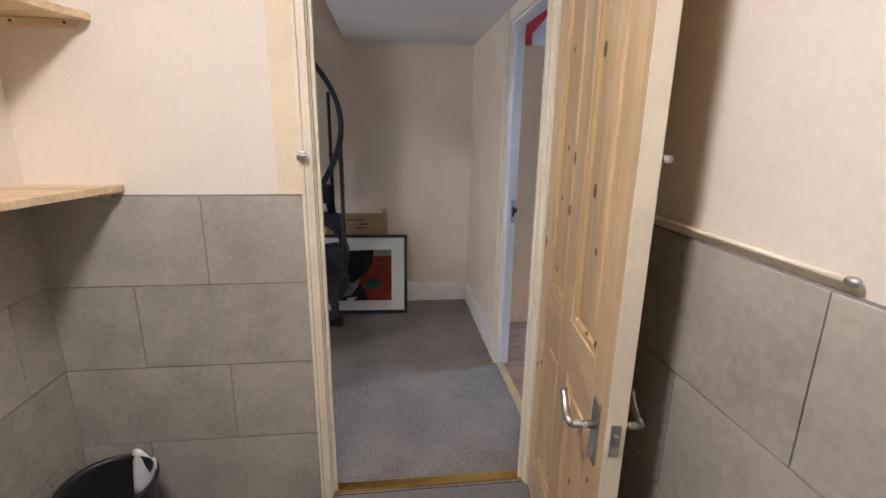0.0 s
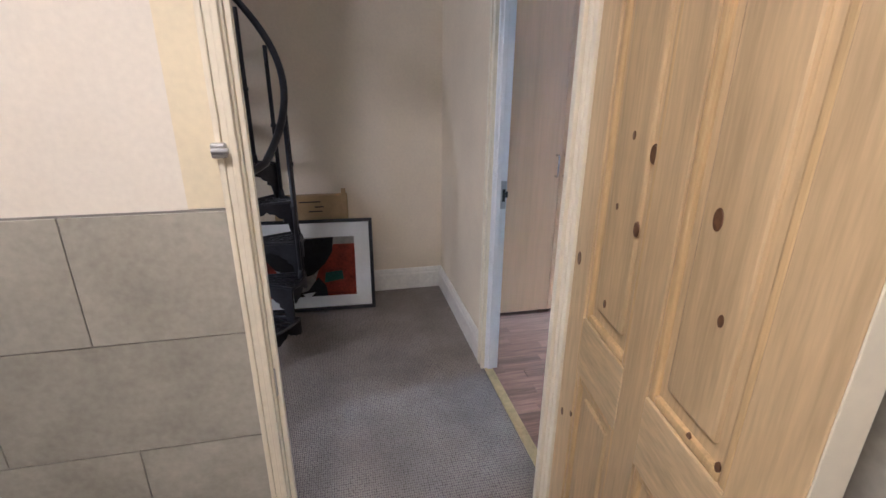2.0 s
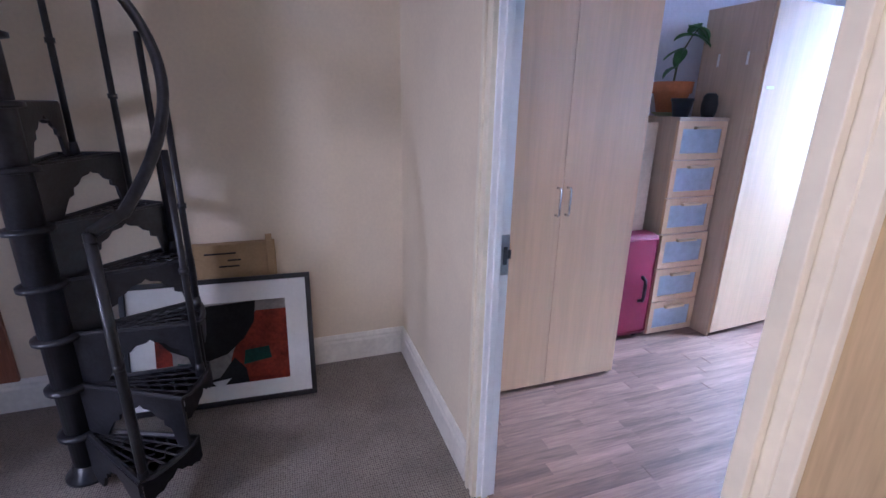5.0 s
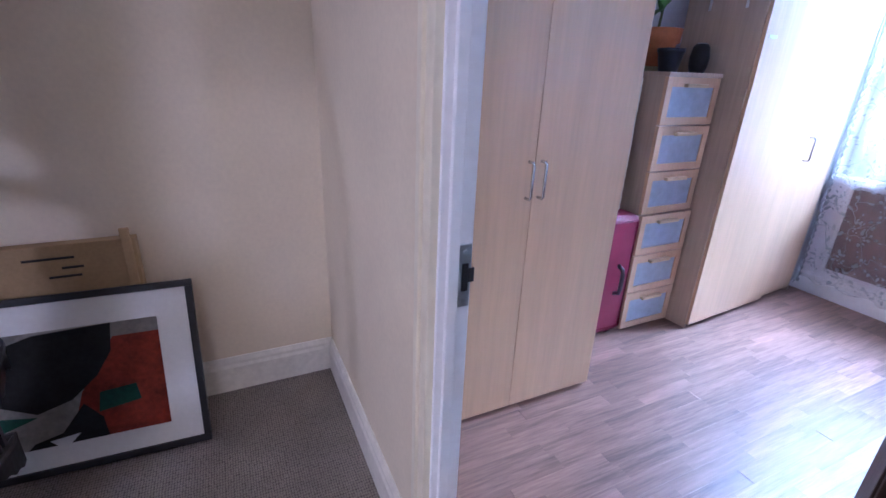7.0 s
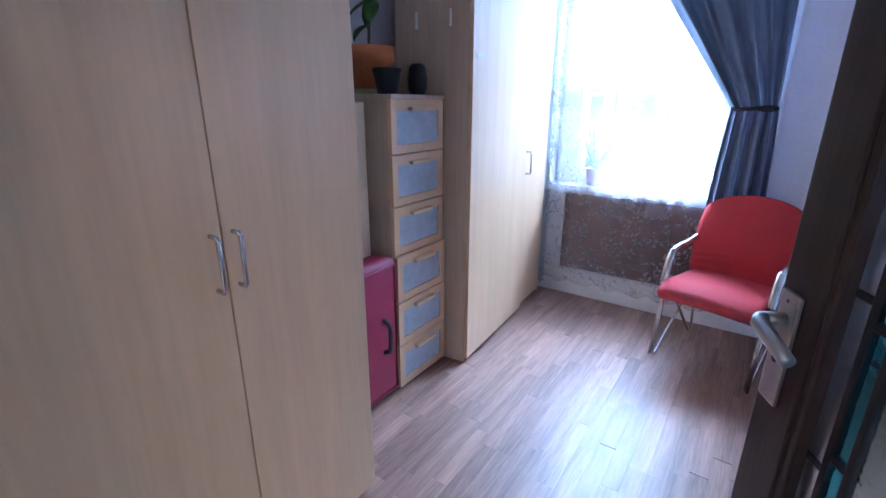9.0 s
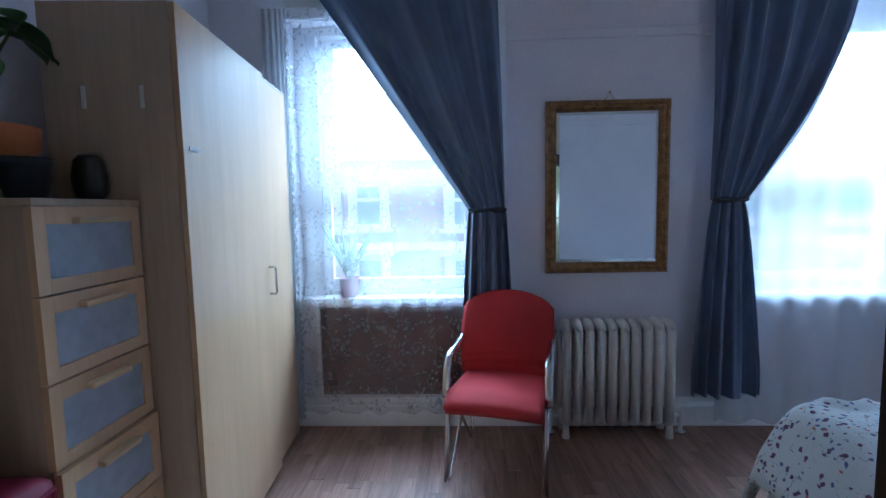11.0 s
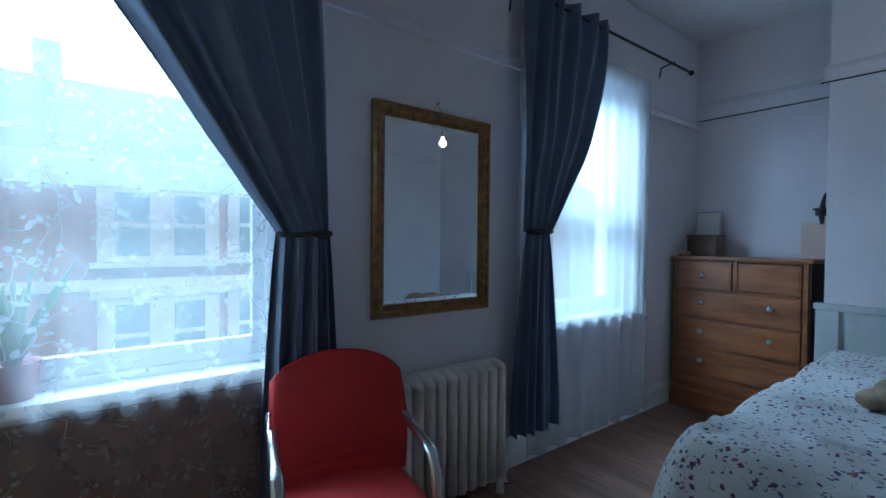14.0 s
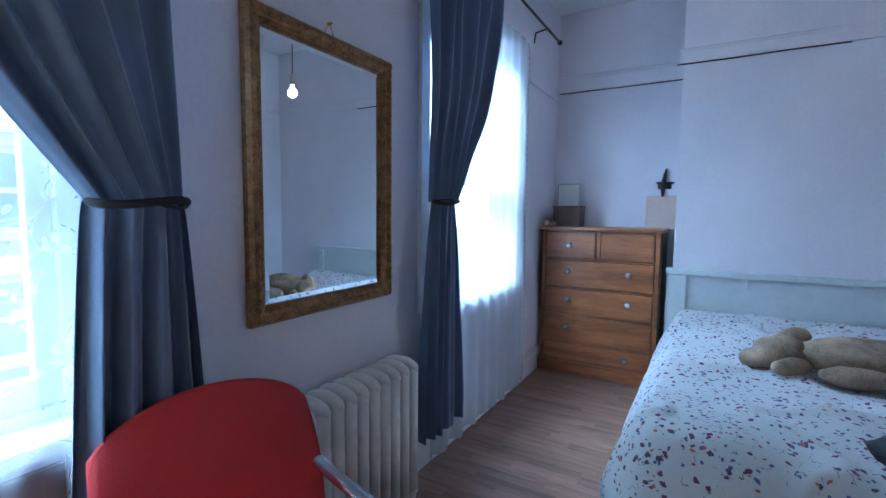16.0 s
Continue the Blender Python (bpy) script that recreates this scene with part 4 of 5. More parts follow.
wardrobe(1.24, 2.138, 3.60, 1.95, [1.709], [(1.683, 0.938, 1.065), (1.735, 0.938, 1.065)], "tall birch veneer two-door wardrobe with chrome handles")
w = wardrobe(3.035, 4.19, 3.772, 1.985, [3.80], [(3.755, 0.93, 1.06), None], "tall birch wardrobe beside the window", 0.02, 4.0, 4.20)
part("label_tag", box(3.07, 3.13, 3.769, 3.7715, 1.53, 1.545), WHITE, w, "small white sticker")
for y, z in ((4.06, 1.66), (3.88, 1.66)):
    part("wall_clip", box(3.030, 3.034, y, y + 0.012, z, z + 0.07, 0.001), WHITE, w)

t = thing("chest_of_drawers", "narrow birch tower of six frosted-glass drawers", "drawers", at=(2.83, 4.1, 0))
DX0, DX1, DY, DT = 2.645, 3.01, 3.915, 1.372
part("carcass", box(DX0, DX1, DY + 0.02, RY1 - 0.02, 0.0, DT - 0.018, 0.001), BIRCHSIDE, t)
part("top", box(DX0 - 0.002, DX1 + 0.002, DY - 0.004, RY1 - 0.02, DT - 0.018, DT, 0.002), BIRCHSIDE, t)
dh = (DT - 0.018 - 0.012) / 6
for i in range(6):
    z0, z1 = 0.012 + i * dh + 0.003, 0.012 + (i + 1) * dh - 0.003
    y0 = DY - (0.012 if i < 3 else 0)
    d = bmesh.new()
    fr_ = 0.036
    for a, c, p, q in ((DX0, DX0 + fr_, z0, z1), (DX1 - fr_, DX1, z0, z1), (DX0 + fr_, DX1 - fr_, z0, z0 + fr_), (DX0 + fr_, DX1 - fr_, z1 - fr_ - 0.008, z1)):
        box(a, c, y0, y0 + 0.02, p, q, 0.001, d)
    dr = part("drawer", d, BIRCH, t)
    part("glass_panel", box(DX0 + fr_, DX1 - fr_, y0 + 0.006, y0 + 0.012, z0 + fr_, z1 - fr_ - 0.008), FROST, dr, "frosted glass panel")
    part("handle", box(DX0 + 0.11, DX1 - 0.11, y0 - 0.024, y0, z1 - 0.045, z1 - 0.028, 0.004), RAWPINE, dr, "small birch pull")

t = thing("flower_pot", "terracotta pot with a leafy green plant", "plant", at=(2.80, 4.17, DT))
c = (2.80, 4.17, DT)
part("saucer", smooth(lathe([(0.07, 0), (0.105, 0.022), (0.10, 0.024), (0.068, 0.006)], c)), SAUCER, t)
part("pot", smooth(lathe([(0.070, 0.006), (0.10, 0.13), (0.113, 0.135), (0.117, 0.20), (0.107, 0.20), (0.10, 0.17), (0.0, 0.17)], c)), TERRA, t)
part("soil", smooth(lathe([(0.0, 0.165), (0.099, 0.165), (0.097, 0.178), (0.0, 0.182)], c)), SOIL, t)
stem = [(c[0], c[1], c[2] + 0.17), (c[0] + 0.008, c[1], c[2] + 0.28), (c[0] + 0.03, c[1] - 0.01, c[2] + 0.38), (c[0] + 0.07, c[1] - 0.02, c[2] + 0.46), (c[0] + 0.10, c[1] - 0.03, c[2] + 0.50)]
part("stem", smooth(tube(stem, [0.007, 0.006, 0.005, 0.004, 0.003], 8)), STEM, t)


def leaf(p, yaw, tilt, length, width):
    m = Matrix.Translation(p) @ Matrix.Rotation(yaw, 4, "Z") @ Matrix.Rotation(tilt, 4, "Y")

    def fn(u, v):
        w = width * math.sin(math.pi * (u * 0.94 + 0.05)) ** 0.8
        s = (v - 0.5) * 2
        return m @ Vector((u * length, s * w / 2, abs(s) * 0.012 - 0.05 * u * u))

    return sheet(fn, 8, 4, 0.0012)


rng = random.Random(7)
for p, yaw, tilt, ln in ((stem[2], 2.6, 0.1, 0.11), (stem[2], 3.6, 0.6, 0.10), (stem[3], 1.9, -0.3, 0.10), (stem[3], 5.2, 0.2, 0.12), (stem[4], 0.2, 0.3, 0.12), (stem[4], 1.3, -0.2, 0.10), (stem[4], 5.6, 0.5, 0.10), (stem[2], 3.1, 0.9, 0.11), (stem[1], 2.9, 0.2, 0.09), (stem[4], 3.4, -0.4, 0.10)):
    part("leaf", smooth(leaf(p, yaw, tilt, ln, 0.075)), LEAF, t)
t = thing("small_pot", "small dark blue empty plant pot", "pot", at=(2.725, 4.0, DT))
part("body", smooth(lathe([(0.042, 0), (0.058, 0.085), (0.062, 0.087), (0.062, 0.103), (0.054, 0.103), (0.050, 0.06), (0.0, 0.06)], (2.725, 4.0, DT))), BLUEPOT, t)
t = thing("speaker", "small black rounded ornament on the drawers", "ornament", at=(2.955, 4.02, DT))
part("body", smooth(lathe([(0.034, 0), (0.043, 0.03), (0.046, 0.07), (0.038, 0.12), (0.026, 0.135), (0.0, 0.136)], (2.955, 4.02, DT))), BLACK, t)
part("mouth", smooth(lathe([(0.018, 0.1355), (0.022, 0.139), (0.0, 0.1395)], (2.955, 4.02, DT))), SATIN, t)

t = thing("suitcase", "crimson fabric suitcase standing upright", "suitcase", at=(2.38, 4.0, 0))
part("shell", smooth(box(2.15, 2.632, 3.89, 4.15, 0.025, 0.70, 0.045)), REDCASE, t)
part("piping", smooth(tube([(2.17, 3.895, 0.06), (2.61, 3.895, 0.06), (2.61, 3.895, 0.665), (2.17, 3.895, 0.665)], 0.008, 8, closed=True)), REDCASE, t)
part("handle", smooth(tube([(2.53, 3.892, 0.27), (2.53, 3.86, 0.285), (2.53, 3.855, 0.31), (2.53, 3.855, 0.39), (2.53, 3.86, 0.415), (2.53, 3.892, 0.43)], 0.011, 10)), BLACK, t)
for x in (2.2, 2.57):
    part("wheel", smooth(cyl((x - 0.012, 3.94, 0.022), (x + 0.012, 3.94, 0.022), 0.022)), BLACK, t)
t = thing("buff_board", "pale buff board standing on the suitcase", "board", at=(2.4, 4.0, 0.70))
bm = box(2.18, 2.57, 3.99, 4.015, 0.70, 1.34, 0.003)
part("panel", bm, BUFF, t)

t = thing("printed_banner", "white banner with red diagonal bands above the wardrobe", "banner", at=(1.72, 4.32, 2.0))
part("cloth", box(1.33, 2.1, RY1 - 0.008, RY1, 1.96, 2.9, 0.001), WHITE, t)
for m, wdt in ((Matrix.Translation((1.72, RY1 - 0.012, 2.42)) @ Matrix.Rotation(radians(-50), 4, "Y"), 0.07), (Matrix.Translation((1.56, RY1 - 0.016, 2.42)), 0.03)):
    bm = box(-0.42 if wdt > 0.05 else -wdt, 0.42 if wdt > 0.05 else wdt, -0.0015, 0.0015, -wdt if wdt > 0.05 else -0.42, wdt if wdt > 0.05 else 0.42)
    bm.transform(m)
    part("band", bm, REDFLAG, t)


# ---- bedroom door ----
def glazed_door():
    L, T, H = 0.838, 0.042, 1.93
    m = Matrix.Translation((1.180, 2.207, 0.008)) @ Matrix.Rotation(math.atan2(0.387, 0.734), 4, "Z")
    t = thing("glazed_door", "open dark-stained door with leaded coloured glass", "door", at=(1.180, 2.207, 0.008))

    def add(name, bm, material, parent, label=""):
        bm.transform(m)
        return part(name, bm, material, parent, label)

    S = 0.078
    for a in (0, L - S):
        add("stile", box(a, a + S, -T, 0, 0, H, 0.003), DARKWOOD, t)
    for z0, z1 in ((0, 0.24), (H - 0.12, H)):
        add("rail", box(S, L - S, -T, 0, z0, z1, 0.003), DARKWOOD, t)
    z0, z1 = 0.24, H - 0.12
    for q0, q1, s0, s1 in ((S, S + 0.015, z0, z1), (L - S - 0.015, L - S, z0, z1), (S + 0.015, L - S - 0.015, z0, z0 + 0.015), (S + 0.015, L - S - 0.015, z1 - 0.015, z1)):
        add("bead", box(q0, q1, -T + 0.004, -0.004, s0, s1, 0.003), DARKWOOD, t)
    a, c = S + 0.015, L - S - 0.015
    cols = [a, a + 0.034, a + 0.066, c - 0.066, c - 0.034, c]
    fills = [CLEARTEX, TEALGLASS, PALEGREEN, TEALGLASS, CLEARTEX]
    counts = [7, 9, 5, 9, 7]
    lo, hi = z0 + 0.015, z1 - 0.015
    for i in range(5):
        n = counts[i]
        for k in range(n):
            p, q = lo + (hi - lo) * k / n, lo + (hi - lo) * (k + 1) / n
            add("pane", box(cols[i] + 0.003, cols[i + 1] - 0.003, -T / 2 - 0.003, -T / 2 + 0.003, p + 0.003, q - 0.003), fills[i], t)
            if k:
                add("lead_came", box(cols[i] + 0.002, cols[i + 1] - 0.002, -T / 2 - 0.0055, -T / 2 + 0.0055, p - 0.005, p + 0.005, 0.002), BLACK, t)
    for x in cols[1:-1]:
        add("lead_came", box(x - 0.005, x + 0.005, -T / 2 - 0.006, -T / 2 + 0.006, lo, hi, 0.002), BLACK, t)
    for s, y in ((1, 0), (-1, -T)):
        h = add("handle", box(L - 0.050, L - 0.010, y, y + s * 0.007, 0.945, 1.105, 0.005), SATIN, t, "satin lever handle on a long plate")
        bm = cyl((L - 0.030, y + s * 0.006, 1.066), (L - 0.030, y + s * 0.036, 1.066), 0.010)
        tube([(L - 0.030, y + s * 0.034, 1.066), (L - 0.037, y + s * 0.040, 1.065), (L - 0.072, y + s * 0.040, 1.055), (L - 0.105, y + s * 0.039, 1.046)], [0.011, 0.011, 0.010, 0.009], 12, bm)
        add("lever", smooth(bm), SATIN, h)
        for z in (0.957, 1.093):
            add("screw", cyl((L - 0.030, y + s * 0.006, z), (L - 0.030, y + s * 0.0085, z), 0.003, seg=8), CHROME, h)
        add("keyhole", cyl((L - 0.030, y + s * 0.0065, 1.01), (L - 0.030, y + s * 0.0078, 1.01), 0.006, seg=10), BLACK, h)
    return t


glazed_door()


# ---- chair ----
def red_chair():
    # local: seat faces -y, origin on the floor under the seat
    t = thing("armchair", "red upholstered chair with silver tube arms and legs", "chair", at=(3.845, 2.70, 0))
    m = Matrix.Translation((3.845, 2.70, 0)) @ Matrix.Rotation(radians(-104), 4, "Z")

    def add(name, bm, material, parent, label=""):
        bm.transform(m)
        return part(name, bm, material, parent, label)

    def seat(u, v):
        x = (u - 0.5) * 0.46 * (1 - 0.06 * v)
        y = -0.27 + v * 0.48
        z = 0.455 - 0.03 * v - 0.05 * max(0, 0.25 - v) ** 2 * 16 + 0.008 * math.cos((u - 0.5) * 3)
        return Vector((x, y, z))

    add("seat", smooth(sheet(seat, 14, 14, 0.055)), RED, t)

    def back(u, v):
        w = 0.478 + 0.03 * math.sin(v * 2.4)
        s = (u - 0.5) * 2
        # rounded top
        z = 0.42 + v * (0.315 + 0.135 * math.sqrt(max(0, 1 - 0.92 * s * s)))
        ribs = 0.004 * math.sin(v * 60) if 0.08 < v < 0.30 else 0
        return Vector((s * w / 2, 0.20 + 0.11 * v * v + 0.02 * s * s * -1 + ribs - 0.02, z))

    add("backrest", smooth(sheet(back, 22, 40, 0.045)), RED, t)
    for s in (-1, 1):
        x = s * 0.245
        arm = [(x, 0.26, 0.66), (x, 0.22, 0.615), (x, 0.10, 0.605), (x, -0.04, 0.60), (x, -0.10, 0.585), (x, -0.135, 0.54), (x, -0.16, 0.45), (x, -0.165, 0.41)]
        own = tube(arm, 0.014, 10)
        for v in own.verts:
            v.co.x = x + (v.co.x - x) * 1.5
        add("armrest", smooth(own), CHROME, t, "flat silver metal arm")
        # triangular wire leg loops
        leg = [(x * 0.94, -0.16, 0.42), (x * 0.94, -0.20, 0.02), (x * 0.94, -0.19, 0.008), (x * 0.94, -0.16, 0.012), (x * 0.94, 0.20, 0.30), (x * 0.94, 0.22, 0.36)]
        add("leg", smooth(tube(leg, 0.008, 8)), CHROME, t)
        leg = [(x * 0.86, 0.20, 0.42), (x * 0.86, 0.27, 0.02), (x * 0.86, 0.25, 0.008), (x * 0.86, 0.22, 0.02), (x * 0.86, -0.10, 0.36), (x * 0.86, -0.14, 0.42)]
        add("leg", smooth(tube(leg, 0.008, 8)), CHROME, t)
        add("leg", smooth(tube([(x * 0.98, -0.15, 0.42), (x * 0.98, -0.215, 0.009)], 0.008, 8)), CHROME, t)
    add("crossbar", smooth(tube([(-0.235, -0.15, 0.41), (0.235, -0.15, 0.41)], 0.009, 8)), CHROME, t)
    add("crossbar", smooth(tube([(-0.235, 0.18, 0.395), (0.235, 0.18, 0.395)], 0.009, 8)), CHROME, t)


red_chair()


# ---- radiator ----
def radiator():
    t = thing("radiator", "cream enamelled column radiator on feet", "radiator", at=(4.20, 2.0, 0))
    y0, y1, n = 1.69, 2.335, 10
    pitch = (y1 - y0) / n
    for i in range(n):
        y = y0 + pitch * (i + 0.5)
        bm = bmesh.new()
        for dx in (-0.06, 0.06):
            tube([(4.195 + dx, y, 0.10), (4.195 + dx, y, 0.64)], 0.026, 12, bm)
        for z in (0.10, 0.64):
            own = blob((4.195, y, z), (0.092, pitch * 0.54, 0.045), sub=2)
            join(bm, own)
        part("column", smooth(bm), RADP, t)
    for y in (y0 + 0.03, y1 - 0.03):
        for dx in (-0.06, 0.06):
            part("foot", smooth(cyl((4.195 + dx, y, 0.0), (4.195 + dx, y, 0.09), 0.022, 0.016)), RADP, t)
    for y in (y0 - 0.06, y1 + 0.05):
        s = 1 if y > 2 else -1
        p = part("valve_pipe", smooth(tube([(4.195, y, -0.005), (4.195, y, 0.09), (4.195, y - s * 0.01, 0.105), (4.195, y - s * 0.075, 0.108)], 0.011, 10)), GLOSS_COOL, t)
        part("valve", smooth(cyl((4.195, y, 0.06), (4.195, y, 0.13), 0.019)), GLOSS_COOL, p)
        part("floor_collar", smooth(cyl((4.195, y, 0.0), (4.195, y, 0.012), 0.028)), CHROME, p)


radiator()


# ---- gilt mirror ----
def mirror():
    x, ya, yb, z0, z1, F = RX1, 1.69, 2.395, 0.935, 1.925, 0.062
    t = thing("wall_mirror", "wall mirror in an ornate antique gilt frame", "mirror", at=(x, 2.04, z0))
    prof = [(0, 0), (0, 0.022), (0.010, 0.036), (0.022, 0.040), (0.034, 0.030), (0.044, 0.030), (F - 0.008, 0.018), (F, 0.012), (F, 0.0)]
    corners = [(ya, z0, 1, 1), (yb, z0, -1, 1), (yb, z1, -1, -1), (ya, z1, 1, -1)]
    for i in range(4):
        a, c = corners[i], corners[(i + 1) % 4]
        bm = bmesh.new()
        rings = []
        for y, z, sy, sz in (a, c):
            rings.append([bm.verts.new((x - 0.002 - h, y + sy * d, z + sz * d)) for d, h in prof])
        k = len(prof)
        for j in range(k):
            bm.faces.new((rings[0][j], rings[0][(j + 1) % k], rings[1][(j + 1) % k], rings[1][j]))
        bm.faces.new(rings[0][::-1])
        bm.faces.new(rings[1])
        bmesh.ops.recalc_face_normals(bm, faces=bm.faces)
        side = part("frame", bm, GOLD, t)
        p, q = Vector((0, a[0], a[1])), Vector((0, c[0], c[1]))
        d = (q - p).normalized()
        inn = Vector((0, -d.z, d.y))
        n = int((q - p).length / 0.034)
        orn = bmesh.new()
        for j in range(n):
            e = p + (q - p) * ((j + 0.5) / n)
            ctr = Vector((x - 0.036, e.y, e.z)) + inn * 0.024
            blob(ctr, (0.010, 0.013 if abs(d.y) > 0.5 else 0.006, 0.006 if abs(d.y) > 0.5 else 0.013), (35 if j % 2 else -35, 0, 0), orn, 1)
            ctr2 = Vector((x - 0.036, e.y, e.z)) + inn * 0.012
            blob(ctr2, (0.006, 0.005, 0.005), (0, 0, 0), orn, 1)
        part("carved_ornament", smooth(orn), GOLD, side)
        beads = bmesh.new()
        n2 = n * 3
        for j in range(n2):
            e = p + (q - p) * ((j + 0.5) / n2)
            blob(Vector((x - 0.019, e.y, e.z)) + inn * (F - 0.007), (0.004, 0.004, 0.004), (0, 0, 0), beads, 1)
        part("bead_edge", smooth(beads), GILTDARK, side)
    bm = bmesh.new()
    rings = [[bm.verts.new((x - d, yy, zz)) for yy, zz in ((ya + F - 0.003 + e, z0 + F - 0.003 + e), (yb - F + 0.003 - e, z0 + F - 0.003 + e), (yb - F + 0.003 - e, z1 - F + 0.003 - e), (ya + F - 0.003 + e, z1 - F + 0.003 - e))] for d, e in ((0.004, 0.0), (0.009, 0.0), (0.0112, 0.022))]
    for A, B in zip(rings, rings[1:]):
        for k in range(4):
            bm.faces.new((A[k], A[(k + 1) % 4], B[(k + 1) % 4], B[k]))
    bm.faces.new(rings[0][::-1])
    bm.faces.new(rings[2])
    bmesh.ops.recalc_face_normals(bm, faces=bm.faces)
    part("mirror_glass", bm, MIRROR, t, "clear silvered glass with a bevelled edge")
    part("hanging_hook", smooth(tube([(x - 0.004, 2.0, z1), (x - 0.008, 2.03, z1 + 0.045), (x - 0.004, 2.06, z1)], 0.0018, 6)), BRASS, t)
    part("nail", smooth(cyl((x, 2.03, z1 + 0.046), (x - 0.018, 2.03, z1 + 0.046), 0.005)), BRASS, t)


mirror()


# ---- curtains and nets ----
def curtain(yl, yr, ztop, tie0, tie1, ztie, zbot, yb0, yb1, label, xr, bend):
    """A drape from its free edge yl to its fixed edge yr on the rod, drawn in at the tie, hanging below it."""
    t = thing("curtain", label, "curtain", at=(xr, yr, zbot))
    pleats = 6

    def upper(u, v):
        e = v ** (bend * (1 - u) + 1.0 * u)
        y = (yl + (yr - yl) * u) * (1 - e) + (tie0 + (tie1 - tie0) * u) * e
        z = ztop + (ztie - ztop) * v
        amp = 0.034 * (1 - 0.72 * e)
        ph = 2 * math.pi * pleats * (u + 0.03 * math.sin(7 * u)) + 0.5 * math.sin(3 * v + 9 * u)
        x = xr + amp * (math.sin(ph) + 0.22 * math.sin(2 * ph + 1.2) + 0.45 * math.sin(0.55 * ph + 4 * v)) - 0.05 * e * math.sin(math.pi * u)
        x += 0.018 * noise.noise(Vector((y * 5, z * 2.2, 1.7))) * (0.4 + v) - 0.03 * math.exp(-((u - 0.06) / 0.07) ** 2) * v
        return Vector((x, y, z))

    part("drape", smooth(sheet(upper, 170, 60)), CURTAIN, t)

    def lower(u, v):
        e = min(1.0, v * 1.15) ** 0.75
        y = (tie0 + (tie1 - tie0) * u) * (1 - e) + (yb0 + (yb1 - yb0) * u) * e
        amp = 0.012 + 0.026 * e
        ph = 2 * math.pi * 4.5 * u + 0.9 * math.sin(u * 7)
        x = xr - 0.05 * (1 - e) * math.sin(math.pi * u) + amp * (math.sin(ph) + 0.3 * math.sin(2.3 * ph + v))
        return Vector((x, y, ztie + (zbot - ztie) * v + 0.012 * math.sin(u * 9) * v))

    part("hanging_end", smooth(sheet(lower, 110, 36)), CURTAIN, t)
    mid, half = (tie0 + tie1) / 2, abs(tie1 - tie0) / 2 - 0.006
    ring = [(xr - 0.025 + 0.05 * math.cos(a), mid + half * math.sin(a), ztie + 0.006 * math.sin(2 * a)) for a in [2 * math.pi * k / 28 for k in range(28)]]
    tb = part("tie_back", smooth(tube(ring, 0.010, 8, closed=True)), CABLE, t, "black twisted cord tie-back")
    lp = [(xr - 0.078 + 0.05 * abs(math.cos(a)) * (math.cos(a) * (tie1 - tie0) > 0), tie1 + (tie0 - tie1) * 0.22 + 0.045 * math.cos(a), ztie + 0.012 * math.sin(a)) for a in [2 * math.pi * k / 16 for k in range(16)]]
    part("loop", smooth(tube(lp, 0.0045, 6, closed=True)), CABLE, tb)
    return t


curtain(3.80, 2.675, 2.70, 2.845, 2.635, 1.315, 0.28, 2.90, 2.59, "slate-blue curtain tied back to one side", 4.205, 1.0)
curtain(0.72, 1.50, 2.70, 1.32, 1.50, 1.345, 0.22, 1.19, 1.58, "slate-blue curtain tied back beside the mirror", 4.185, 2.0)


def rod(y0, y1):
    t = thing("curtain_rod", "thin black metal curtain rod on brackets", "curtain rod", at=(4.185, (y0 + y1) / 2, 2.66))
    part("bar", smooth(tube([(4.185, y0, 2.655), (4.185, y1, 2.655)], 0.009, 10)), BLACK, t)
    for y in (y0, y1):
        part("finial", smooth(blob((4.185, y, 2.655), (0.02, 0.022, 0.02))), BLACK, t)
    for y in (y0 + 0.28, y1 - 0.03):
        part("bracket", smooth(tube([(RX1, y, 2.58), (RX1 - 0.012, y, 2.655), (4.185, y, 2.672), (4.175, y, 2.64)], 0.006, 8)), BLACK, t)


rod(-0.42, 1.56)
rod(2.60, 4.24)


def net_curtain(y0, y1, z0, z1, x, material, label, wav=0.010, n=11):
    t = thing("net_curtain", label, "net curtain", at=(x, (y0 + y1) / 2, z0))

    def fn(u, v):
        return Vector((x + wav * math.sin(2 * math.pi * n * u + 2 * math.sin(4 * u)) * (0.4 + 0.6 * v), y0 + (y1 - y0) * u, z1 + (z0 - z1) * v + 0.012 * math.sin(u * 40) * v))

    part("net", smooth(sheet(fn, 90, 12)), material, t)
    edge = bmesh.new()
    for k in range(int((z1 - z0) / 0.045)):
        blob((x, y0, z0 + 0.02 + k * 0.045), (0.002, 0.012, 0.018), (0, 0, 0), edge, 1)
    part("scalloped_edge", smooth(edge), VOILE, t)
    return t


net_curtain(2.72, 3.86, 0.10, 2.47, RX1 - 0.055, LACE, "white lace net curtain with leaf scrolls")
net_curtain(3.86, 4.0, 0.06, 2.47, RX1 - 0.060, VOILE, "gathered white net curtain edge", 0.014, 5)
net_curtain(0.10, 1.42, 0.04, 2.50, RX1 - 0.055, VOILE, "gathered white net curtain over the window", 0.014, 9)

